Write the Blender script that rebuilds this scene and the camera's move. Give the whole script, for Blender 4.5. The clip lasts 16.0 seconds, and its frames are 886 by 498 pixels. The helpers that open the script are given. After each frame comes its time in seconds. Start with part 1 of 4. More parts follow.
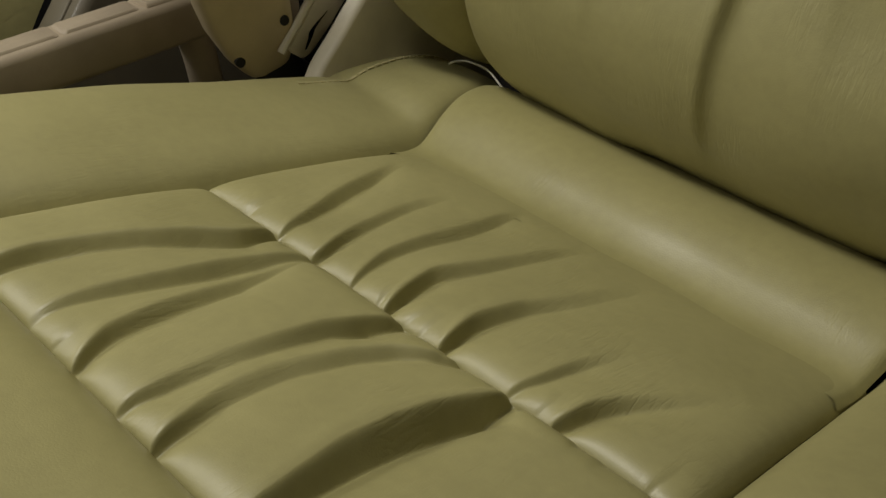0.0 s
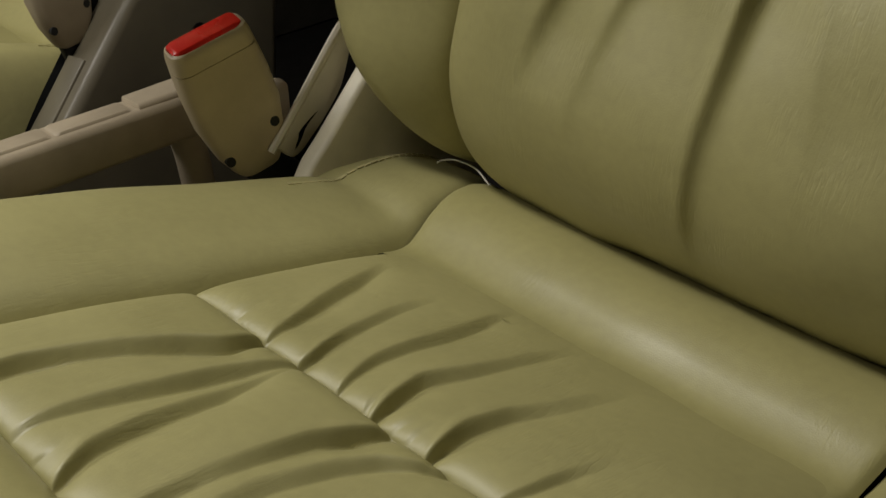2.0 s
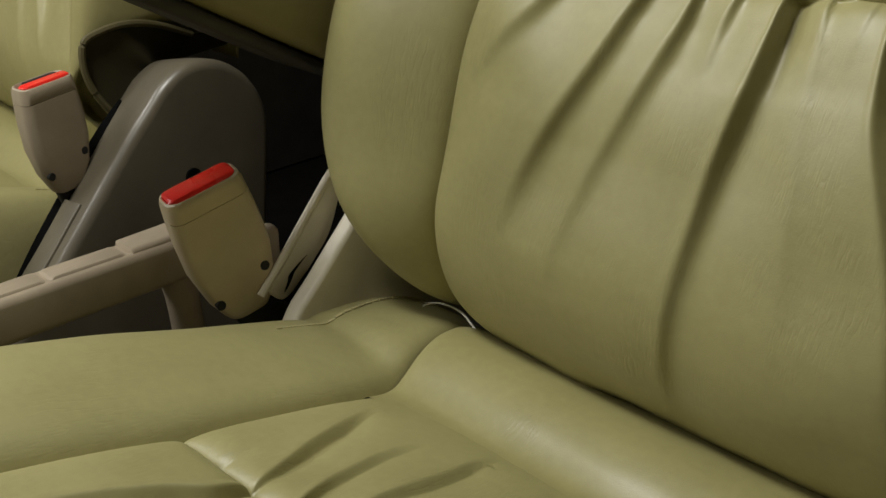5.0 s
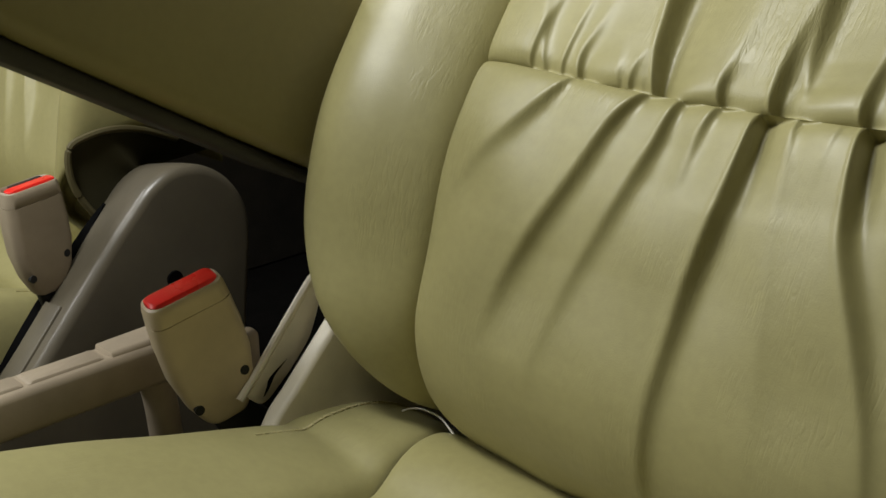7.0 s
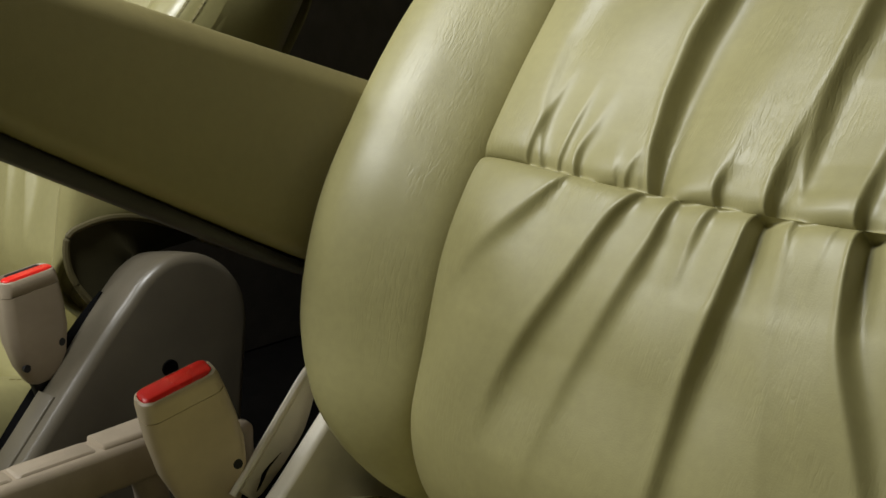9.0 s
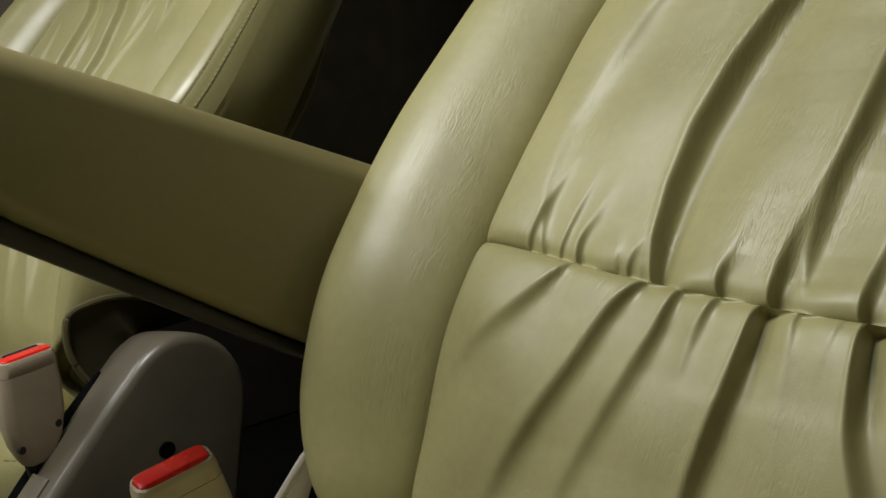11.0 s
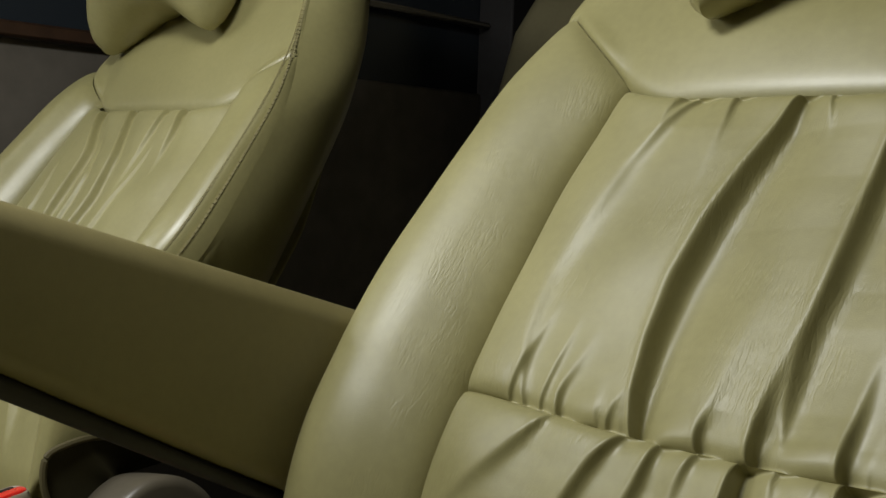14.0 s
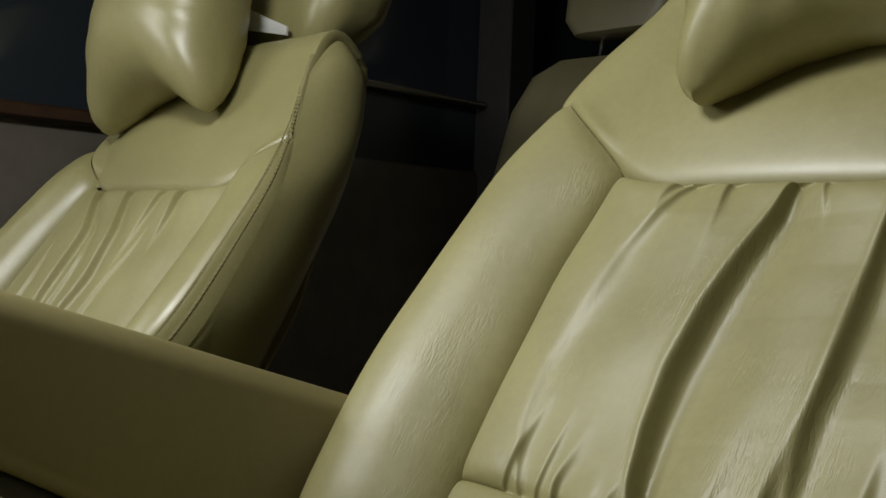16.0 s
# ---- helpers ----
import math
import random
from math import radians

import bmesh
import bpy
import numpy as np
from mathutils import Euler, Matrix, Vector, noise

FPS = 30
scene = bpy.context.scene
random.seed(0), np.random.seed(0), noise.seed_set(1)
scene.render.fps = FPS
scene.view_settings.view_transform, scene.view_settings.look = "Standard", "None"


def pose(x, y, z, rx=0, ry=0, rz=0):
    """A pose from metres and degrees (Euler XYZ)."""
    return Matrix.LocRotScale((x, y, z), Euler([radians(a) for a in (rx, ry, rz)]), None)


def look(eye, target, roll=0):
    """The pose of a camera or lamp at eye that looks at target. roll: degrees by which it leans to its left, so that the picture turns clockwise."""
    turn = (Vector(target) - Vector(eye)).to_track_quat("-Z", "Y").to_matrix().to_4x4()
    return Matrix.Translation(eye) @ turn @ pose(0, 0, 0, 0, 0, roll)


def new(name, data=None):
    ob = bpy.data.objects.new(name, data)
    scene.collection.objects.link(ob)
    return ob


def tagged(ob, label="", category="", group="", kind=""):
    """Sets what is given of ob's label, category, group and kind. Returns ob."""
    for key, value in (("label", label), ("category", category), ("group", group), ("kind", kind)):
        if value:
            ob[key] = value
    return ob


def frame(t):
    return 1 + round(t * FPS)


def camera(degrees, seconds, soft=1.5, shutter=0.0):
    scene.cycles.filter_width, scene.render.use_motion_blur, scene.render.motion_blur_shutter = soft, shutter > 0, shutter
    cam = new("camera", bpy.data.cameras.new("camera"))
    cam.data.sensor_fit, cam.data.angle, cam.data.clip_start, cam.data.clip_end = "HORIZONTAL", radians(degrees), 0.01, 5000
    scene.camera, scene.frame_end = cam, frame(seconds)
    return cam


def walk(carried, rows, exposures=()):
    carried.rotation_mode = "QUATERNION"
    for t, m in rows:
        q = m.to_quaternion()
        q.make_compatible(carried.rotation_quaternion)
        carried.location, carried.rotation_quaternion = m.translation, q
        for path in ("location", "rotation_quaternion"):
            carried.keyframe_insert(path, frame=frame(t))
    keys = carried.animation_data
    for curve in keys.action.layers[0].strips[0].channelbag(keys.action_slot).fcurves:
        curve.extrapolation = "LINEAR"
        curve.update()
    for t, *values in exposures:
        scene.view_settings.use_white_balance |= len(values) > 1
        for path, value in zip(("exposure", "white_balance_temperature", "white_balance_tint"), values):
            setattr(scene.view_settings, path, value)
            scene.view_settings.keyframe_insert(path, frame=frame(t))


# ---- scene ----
cam = camera(47.5, 16.0)
METRES, EYE, TILT, LEAN, TURN = 0.095, 0.616, -37.2, 0.0, 45.4
ROWS = [
    (0.0, 0.0, 0.0, 0.0, 0.0, 0.0, -0.0),
    (0.5, 0.0054, -0.0027, 0.0255, -0.15, 0.93, 0.06),
    (1.0, 0.0171, -0.0077, 0.0547, -0.2, 2.16, 0.23),
    (1.5, 0.0257, -0.0108, 0.0859, -0.25, 3.44, 0.34),
    (2.0, 0.0328, -0.0086, 0.1176, -0.33, 4.56, 0.36),
    (2.5, 0.0339, -0.0145, 0.1467, -0.43, 5.57, 0.4),
    (3.0, 0.0385, -0.0229, 0.1726, -0.48, 6.56, 0.43),
    (3.5, 0.045, -0.0446, 0.1883, -0.55, 7.72, 0.43),
    (4.0, 0.05, -0.0818, 0.2009, -0.66, 9.02, 0.46),
    (6.5, 0.0149, -0.2742, 0.2432, -2.05, 15.78, 0.52),
    (7.0, 0.0182, -0.2842, 0.271, -2.39, 17.05, 0.55),
    (7.5, 0.0214, -0.284, 0.3075, -2.59, 18.19, 0.59),
    (8.0, 0.0311, -0.2787, 0.3339, -2.63, 19.37, 0.47),
    (8.5, 0.0309, -0.2917, 0.3557, -2.61, 20.47, 0.39),
    (9.0, 0.0373, -0.3041, 0.3838, -2.49, 21.41, 0.3),
    (11.5, 0.0368, -0.3263, 0.4974, -2.62, 26.56, -0.21),
    (12.0, 0.0572, -0.3341, 0.5139, -2.6, 27.75, -0.46),
    (12.5, 0.0704, -0.3623, 0.5307, -2.65, 28.93, -0.48),
    (13.0, 0.0786, -0.4018, 0.542, -2.78, 30.14, -0.45),
    (13.5, 0.0897, -0.4263, 0.5544, -2.94, 31.4, -0.39),
    (14.0, 0.1073, -0.4472, 0.5689, -3.14, 32.64, -0.39),
    (14.5, 0.1174, -0.4463, 0.5843, -3.44, 33.91, -0.38),
    (15.0, 0.1174, -0.4518, 0.6051, -3.64, 35.01, -0.27),
    (15.5, 0.1241, -0.4506, 0.6284, -3.61, 35.97, -0.3),
    (16.0, 0.1327, -0.4607, 0.6517, -3.3, 36.83, -0.42),
]
walk(cam, [(t, pose(0.237, -0.349, EYE, TILT, LEAN, TURN) @ pose(METRES * x, METRES * y, METRES * z, 90 + pitch, roll, yaw)) for t, x, y, z, yaw, pitch, roll in ROWS],
     [(0.0, 0.03, 6550, 10), (4.0, 0.18, 6370, 10), (6.5, 0.38, 6150, 10), (8.0, 0.35, 6060, 10), (12.0, 0.03, 6060, 10), (16.0, -0.13, 6040, 10)])


# ---- world, lights, exposure ----
world = bpy.data.worlds.new("dim_garage")
scene.world = world
world.use_nodes = True
wbg = world.node_tree.nodes["Background"]
wbg.inputs[0].default_value = (0.9, 0.95, 1.0, 1)
wbg.inputs[1].default_value = 0.012


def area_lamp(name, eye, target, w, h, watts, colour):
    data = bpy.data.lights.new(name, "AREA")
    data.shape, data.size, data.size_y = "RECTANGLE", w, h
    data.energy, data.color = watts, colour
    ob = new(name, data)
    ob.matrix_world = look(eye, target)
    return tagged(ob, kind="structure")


# Two unseen area lamps, added; no roof lamp or lit window is known.
area_lamp("added_top_lamp", (-0.30, -0.37, 1.26), (-0.30, 0.03, 0.45), 0.28, 0.18, 5.7, (1.0, 0.97, 0.88))
area_lamp("added_side_lamp", (-1.05, -0.62, 1.12), (0.0, 0.03, 0.48), 0.70, 0.36, 6.2, (1.0, 0.97, 0.90))


# ---- materials ----
def nodes_of(name):
    mat = bpy.data.materials.new(name)
    mat.use_nodes = True
    nt = mat.node_tree
    return mat, nt, nt.nodes["Principled BSDF"]


def noise_node(nt, coords, scale, detail=3.0, rough=0.55, stretch=None):
    n = nt.nodes.new("ShaderNodeTexNoise")
    n.inputs["Scale"].default_value = scale
    n.inputs["Detail"].default_value = detail
    n.inputs["Roughness"].default_value = rough
    if stretch:
        m = nt.nodes.new("ShaderNodeMapping")
        m.inputs["Scale"].default_value = stretch[:3]
        if len(stretch) > 3:
            m.inputs["Rotation"].default_value = stretch[3:6]
        nt.links.new(coords, m.inputs[0])
        nt.links.new(m.outputs[0], n.inputs["Vector"])
    else:
        nt.links.new(coords, n.inputs["Vector"])
    return n.outputs["Fac"]


def math_node(nt, op, a, b):
    n = nt.nodes.new("ShaderNodeMath")
    n.operation = op
    for i, v in enumerate((a, b)):
        if isinstance(v, (int, float)):
            n.inputs[i].default_value = v
        else:
            nt.links.new(v, n.inputs[i])
    return n.outputs[0]


def ramp(nt, fac, lo, hi, a, b):
    n = nt.nodes.new("ShaderNodeMapRange")
    n.inputs["From Min"].default_value, n.inputs["From Max"].default_value = lo, hi
    n.inputs["To Min"].default_value, n.inputs["To Max"].default_value = a, b
    nt.links.new(fac, n.inputs["Value"])
    return n.outputs[0]


def mix_colour(nt, fac, a, b):
    n = nt.nodes.new("ShaderNodeMix")
    n.data_type = "RGBA"
    n.inputs["A"].default_value, n.inputs["B"].default_value = (*a, 1), (*b, 1)
    nt.links.new(fac, n.inputs["Factor"])
    return n.outputs["Result"]


def bump(nt, bsdf, height, strength, distance):
    n = nt.nodes.new("ShaderNodeBump")
    n.inputs["Strength"].default_value, n.inputs["Distance"].default_value = strength, distance
    nt.links.new(height, n.inputs["Height"])
    nt.links.new(n.outputs[0], bsdf.inputs["Normal"])


def leather(name, col, rough=0.42, wrinkle=1.0):
    """Soft synthetic leather: fine grain, patches of small wrinkles, faint wear."""
    mat, nt, b = nodes_of(name)
    co = nt.nodes.new("ShaderNodeTexCoord").outputs["Object"]
    big = noise_node(nt, co, 9.0, 3.0)
    fine = noise_node(nt, co, 160.0, 2.0)
    tone = math_node(nt, "ADD", math_node(nt, "MULTIPLY", big, 0.7), math_node(nt, "MULTIPLY", fine, 0.3))
    dark = tuple(c * 0.9 for c in col)
    light = tuple(min(1, c * 1.08) for c in col)
    nt.links.new(mix_colour(nt, ramp(nt, tone, 0.35, 0.65, 0, 1), dark, light), b.inputs["Base Color"])
    nt.links.new(ramp(nt, big, 0.3, 0.7, rough - 0.05, rough + 0.06), b.inputs["Roughness"])
    b.inputs["Specular IOR Level"].default_value = 0.85
    cell = nt.nodes.new("ShaderNodeTexVoronoi")
    cell.feature = "DISTANCE_TO_EDGE"
    cell.inputs["Scale"].default_value = 700.0
    cell.inputs["Randomness"].default_value = 1.0
    nt.links.new(co, cell.inputs["Vector"])
    grain = ramp(nt, cell.outputs["Distance"], 0.0, 0.3, 0, 0.06)
    grain = math_node(nt, "ADD", grain, math_node(nt, "MULTIPLY", noise_node(nt, co, 420.0, 3.0, 0.7), 0.12))
    lines = noise_node(nt, co, 300.0, 2.0, 0.5, (1.0, 0.17, 0.17))
    lines = ramp(nt, math_node(nt, "ABSOLUTE", math_node(nt, "SUBTRACT", lines, 0.5), 0.0), 0.0, 0.09, 0, 1)
    where = ramp(nt, noise_node(nt, co, 16.0, 3.0, 0.6), 0.45, 0.64, 0, 0.42 * wrinkle)
    crackle = noise_node(nt, co, 210.0, 2.0, 0.5, (0.8, 0.5, 0.6))
    crackle = ramp(nt, math_node(nt, "ABSOLUTE", math_node(nt, "SUBTRACT", crackle, 0.5), 0.0), 0.0, 0.06, 0, 1)
    spot = ramp(nt, noise_node(nt, co, 11.0, 2.0), 0.5, 0.68, 0, 0.05 * wrinkle)
    creases = math_node(nt, "ADD", math_node(nt, "MULTIPLY", lines, where), math_node(nt, "MULTIPLY", crackle, spot))
    bump(nt, b, math_node(nt, "ADD", grain, creases), 0.23, 0.0012)
    return mat


def plain(name, col, rough, spec=0.4, metal=0.0, grain=250.0, relief=0.15, vary=0.12):
    mat, nt, b = nodes_of(name)
    co = nt.nodes.new("ShaderNodeTexCoord").outputs["Object"]
    tone = noise_node(nt, co, 22.0, 4.0)
    lo = tuple(c * (1 - vary) for c in col)
    hi = tuple(min(1, c * (1 + vary)) for c in col)
    nt.links.new(mix_colour(nt, ramp(nt, tone, 0.3, 0.7, 0, 1), lo, hi), b.inputs["Base Color"])
    nt.links.new(ramp(nt, tone, 0.3, 0.7, rough + 0.05, rough - 0.05), b.inputs["Roughness"])
    b.inputs["Specular IOR Level"].default_value = spec
    b.inputs["Metallic"].default_value = metal
    bump(nt, b, noise_node(nt, co, grain, 2.0), relief, 0.0006)
    return mat


LEATHER = leather("olive_leather", (0.345, 0.314, 0.136), 0.475, 1.2)
LEATHER_CREASED = leather("olive_leather_creased", (0.345, 0.314, 0.136), 0.48, 0.9)
LEATHER_SMOOTH = leather("olive_leather_taut", (0.345, 0.314, 0.136), 0.37, 0.4)
# Seat leather darkened to put the armrest's shaded side into its colour.
LEATHER_SHADED = leather("shaded_olive_leather", (0.235, 0.20, 0.082), 0.5, 0.2)
BEIGE = plain("beige_plastic", (0.60, 0.50, 0.335), 0.42)
# Beige lightened in the colour to offset the armrest's shade on these parts.
BEIGE_LIGHTENED = plain("lightened_beige_plastic", (0.76, 0.70, 0.55), 0.38)
# Beige dimmed in the colour, for parts that get less light.
BEIGE_DIM = plain("dimmed_beige_plastic", (0.40, 0.33, 0.24), 0.45)
# Beige darkened in the colour: the far cover's face lies in shade.
BEIGE_SHADED = plain("shaded_beige_plastic", (0.125, 0.108, 0.076), 0.36, 0.7)
# Door beige dimmed in the colour, as the far side is dark.
DOOR = plain("dimmed_door_vinyl", (0.19, 0.168, 0.135), 0.7)
RED = plain("red_plastic", (0.95, 0.03, 0.02), 0.3, grain=90)
BLACK = plain("black_plastic", (0.012, 0.012, 0.012), 0.6)
# Black laid on flat faces for the shade inside slots, holes and splits.
GAP = plain("gap_shade_black", (0.004, 0.004, 0.004), 0.9, 0.02)
# Two darks that put the opening's shade into sheet and rim colour.
SHADED = plain("opening_shade_olive", (0.045, 0.04, 0.02), 0.8, 0.1)
RIM_SHADED = plain("shaded_rim_leather", (0.10, 0.085, 0.04), 0.6, 0.2)
CARPET = plain("dark_carpet", (0.02, 0.018, 0.016), 0.95, 0.1, grain=600, relief=0.8)
LINER = plain("roof_cloth", (0.25, 0.23, 0.19), 0.9, 0.1, grain=500, relief=0.4)
THREAD = plain("olive_thread", (0.46, 0.41, 0.21), 0.7)
PIPING = plain("white_piping", (0.7, 0.68, 0.62), 0.4)
WOOD = plain("brown_wood_trim", (0.07, 0.038, 0.022), 0.4, 0.4, vary=0.3)
CHROME = plain("chrome", (0.7, 0.7, 0.7), 0.15, 0.5, 1.0, relief=0.0)
PILLAR = plain("dark_pillar_plastic", (0.035, 0.032, 0.03), 0.6)
REAR_CLOTH = leather("rear_seat_leather", (0.30, 0.265, 0.14), 0.45, 0.3)
WHITE = plain("white_strap", (0.75, 0.75, 0.73), 0.5)
GLASS, gnt, gb = nodes_of("tinted_glass")
gb.inputs["Base Color"].default_value = (0.035, 0.042, 0.050, 1)
gb.inputs["Roughness"].default_value = 0.06


# ---- mesh helpers ----
def part(name, mesh, mat, parent=None, label="", sharp=42):
    """One mesh object, under a thing or a part."""
    if isinstance(mesh, bmesh.types.BMesh):
        data = bpy.data.meshes.new(name)
        mesh.to_mesh(data)
        mesh.free()
    else:
        data = mesh
    data.materials.append(mat)
    for p in data.polygons:
        p.use_smooth = True
    if sharp:
        data.set_sharp_from_angle(angle=radians(sharp))
    ob = new(name, data)
    if parent is not None:
        ob.parent = parent
    if label:
        tagged(ob, label)
    return ob


def thing(name, label, category, group="", at=(0, 0, 0)):
    ob = new(name)
    ob.empty_display_size = 0.05
    ob.location = at
    return tagged(ob, label, category, group)


def mesh_of(verts, faces, name="m"):
    data = bpy.data.meshes.new(name)
    data.from_pydata([tuple(map(float, v)) for v in verts], [], faces)
    data.update()
    return data


def grid(P, flip=False, wrap=False):
    """A sheet of quads from an array of rows x columns x 3."""
    n, m = P.shape[:2]
    faces = []
    for i in range(n - 1):
        for j in range(m if wrap else m - 1):
            k = (j + 1) % m
            f = (i * m + j, i * m + k, (i + 1) * m + k, (i + 1) * m + j)
            faces.append(f[::-1] if flip else f)
    return mesh_of(P.reshape(-1, 3), faces)


def loft(sections, caps=True):
    """A closed body from rings of equal length."""
    P = np.array(sections)
    n, m = P.shape[:2]
    faces = [(i * m + j, i * m + (j + 1) % m, (i + 1) * m + (j + 1) % m, (i + 1) * m + j) for i in range(n - 1) for j in range(m)]
    if caps:
        faces += [tuple(range(m))[::-1], tuple(range((n - 1) * m, n * m))]
    return mesh_of(P.reshape(-1, 3), faces)


def ring(w, h, r, n=6):
    """A rounded rectangle in 2D, w by h, corner radius r."""
    pts = []
    r = min(r, w / 2 - 1e-5, h / 2 - 1e-5)
    for cx, cy, a0 in ((w / 2 - r, h / 2 - r, 0), (r - w / 2, h / 2 - r, 90), (r - w / 2, r - h / 2, 180), (w / 2 - r, r - h / 2, 270)):
        for k in range(n + 1):
            a = radians(a0 + 90 * k / n)
            pts.append((cx + r * math.cos(a), cy + r * math.sin(a)))
    return np.array(pts)


def place(ring2, centre, a, b):
    return np.array(centre) + ring2[:, :1] * np.array(a) + ring2[:, 1:] * np.array(b)


def rounded_box(size, r=0.01, n=3):
    bm = bmesh.new()
    bmesh.ops.create_cube(bm, size=1)
    bmesh.ops.scale(bm, vec=size, verts=bm.verts)
    bmesh.ops.bevel(bm, geom=bm.edges[:], offset=r, segments=n, profile=0.5, affect="EDGES")
    return bm


def moved(bm, m):
    bmesh.ops.transform(bm, matrix=m, verts=bm.verts)
    return bm


def spline(points, n=200):
    """Catmull-Rom through points, resampled evenly by length."""
    p = np.array(points, float)
    p = np.vstack([2 * p[0] - p[1], p, 2 * p[-1] - p[-2]])
    out = []
    for i in range(1, len(p) - 2):
        for t in np.linspace(0, 1, 24, endpoint=False):
            a, b, c, d = p[i - 1:i + 3]
            out.append(0.5 * (2 * b + (c - a) * t + (2 * a - 5 * b + 4 * c - d) * t * t + (3 * b - a - 3 * c + d) * t ** 3))
    out.append(p[-2])
    out = np.array(out)
    L = np.concatenate([[0], np.cumsum(np.linalg.norm(np.diff(out, axis=0), axis=1))])
    s = np.linspace(0, L[-1], n)
    return np.stack([np.interp(s, L, out[:, k]) for k in range(out.shape[1])], 1), s


def tube(points, radius, n=8, samples=60):
    c, _ = spline(points, samples)
    t = np.gradient(c, axis=0)
    t /= np.linalg.norm(t, axis=1)[:, None]
    rings = []
    for p, d in zip(c, t):
        a = np.cross(d, (0, 0, 1) if abs(d[2]) < 0.9 else (1, 0, 0))
        a /= np.linalg.norm(a)
        b = np.cross(d, a)
        ang = np.linspace(0, 2 * np.pi, n, endpoint=False)
        rings.append(p + radius * (np.cos(ang)[:, None] * a + np.sin(ang)[:, None] * b))
    return loft(rings)


def smooth_noise(X, Y, scale, seed):
    """Low soft unevenness from a few fixed waves."""
    r = np.random.RandomState(seed)
    h = np.zeros_like(X)
    for _ in range(7):
        kx, ky, ph = r.uniform(-1, 1) * scale, r.uniform(-1, 1) * scale, r.uniform(0, 6.28)
        h += np.sin(kx * X + ky * Y + ph)
    return h / 7


# ---- a padded body: a side profile swept across, with raised wings ----
class Body:
    def __init__(self, profile, xi, wout, wing, rise):
        self.P, self.S = spline(profile, 900)
        T = np.gradient(self.P, axis=0)
        T /= np.linalg.norm(T, axis=1)[:, None]
        for _ in range(3):
            T[1:-1] = (T[:-2] + T[1:-1] + T[2:]) / 3
        self.N = np.stack([-T[:, 1], T[:, 0]], 1)
        self.depth = ([0, 1], [1, 1])
        self.tilt = ([0, 1], [0, 0])
        self.corner = None
        self.xi, self.wout, self.wing, self.rise = xi, wout, wing, rise

    def soften(self, *names):
        """Round off the corners in how the widths and heights run along the profile."""
        ker = np.hanning(61)
        ker /= ker.sum()
        for pair in names:
            v = np.interp(self.S, *pair)
            pair[1][:] = []
            pair[0][:] = []
            pair[0].extend(self.S.tolist())
            pair[1].extend(np.convolve(np.pad(v, 30, mode="edge"), ker, mode="valid").tolist())

    def s_at(self, y, z):
        return self.S[np.argmin((self.P[:, 0] - y) ** 2 + (self.P[:, 1] - z) ** 2)]

    def base(self, s):
        f = lambda a: np.interp(s, self.S, a)
        return f(self.P[:, 0]), f(self.P[:, 1]), f(self.N[:, 0]), f(self.N[:, 1])

    def half(self, s):
        xi = np.interp(s, *self.xi)
        return xi, np.maximum(np.interp(s, *self.wout), xi + 0.004)

    def relief(self, q):
        """How far seams and padding show across the wing; a wing with a corner is plain beyond it."""
        if self.corner is None:
            return 1 - q ** 5
        return 1 - np.clip((q - self.corner + 0.02) / 0.10, 0, 1) ** 2

    def wing_at(self, q, s):
        w, _ = self.wing
        ox = np.interp(q, np.linspace(0, 1, len(w)), w[:, 0])
        oz = np.interp(q, np.linspace(0, 1, len(w)), w[:, 1])
        lift = np.interp(s, *self.tilt) * np.clip(ox * 1.3, 0, 1)
        oz = lift + np.where(oz > 0, oz * np.interp(s, *self.rise), oz * np.interp(s, *self.depth))
        return ox, oz


def glide(v, at, values):
    """Values between knots, with the corners rounded off."""
    t = np.linspace(-0.1, 1.1, 361)
    ker = np.hanning(31)
    f = np.convolve(np.pad(np.interp(t, at, values), 15, mode="edge"), ker / ker.sum(), mode="valid")
    return np.interp(v, t, f)


def crease(*knots):
    """One gathered fold: knots of v along the panel, x across it, depth and width of its steep side in mm."""
    return np.array(sorted(knots), float)


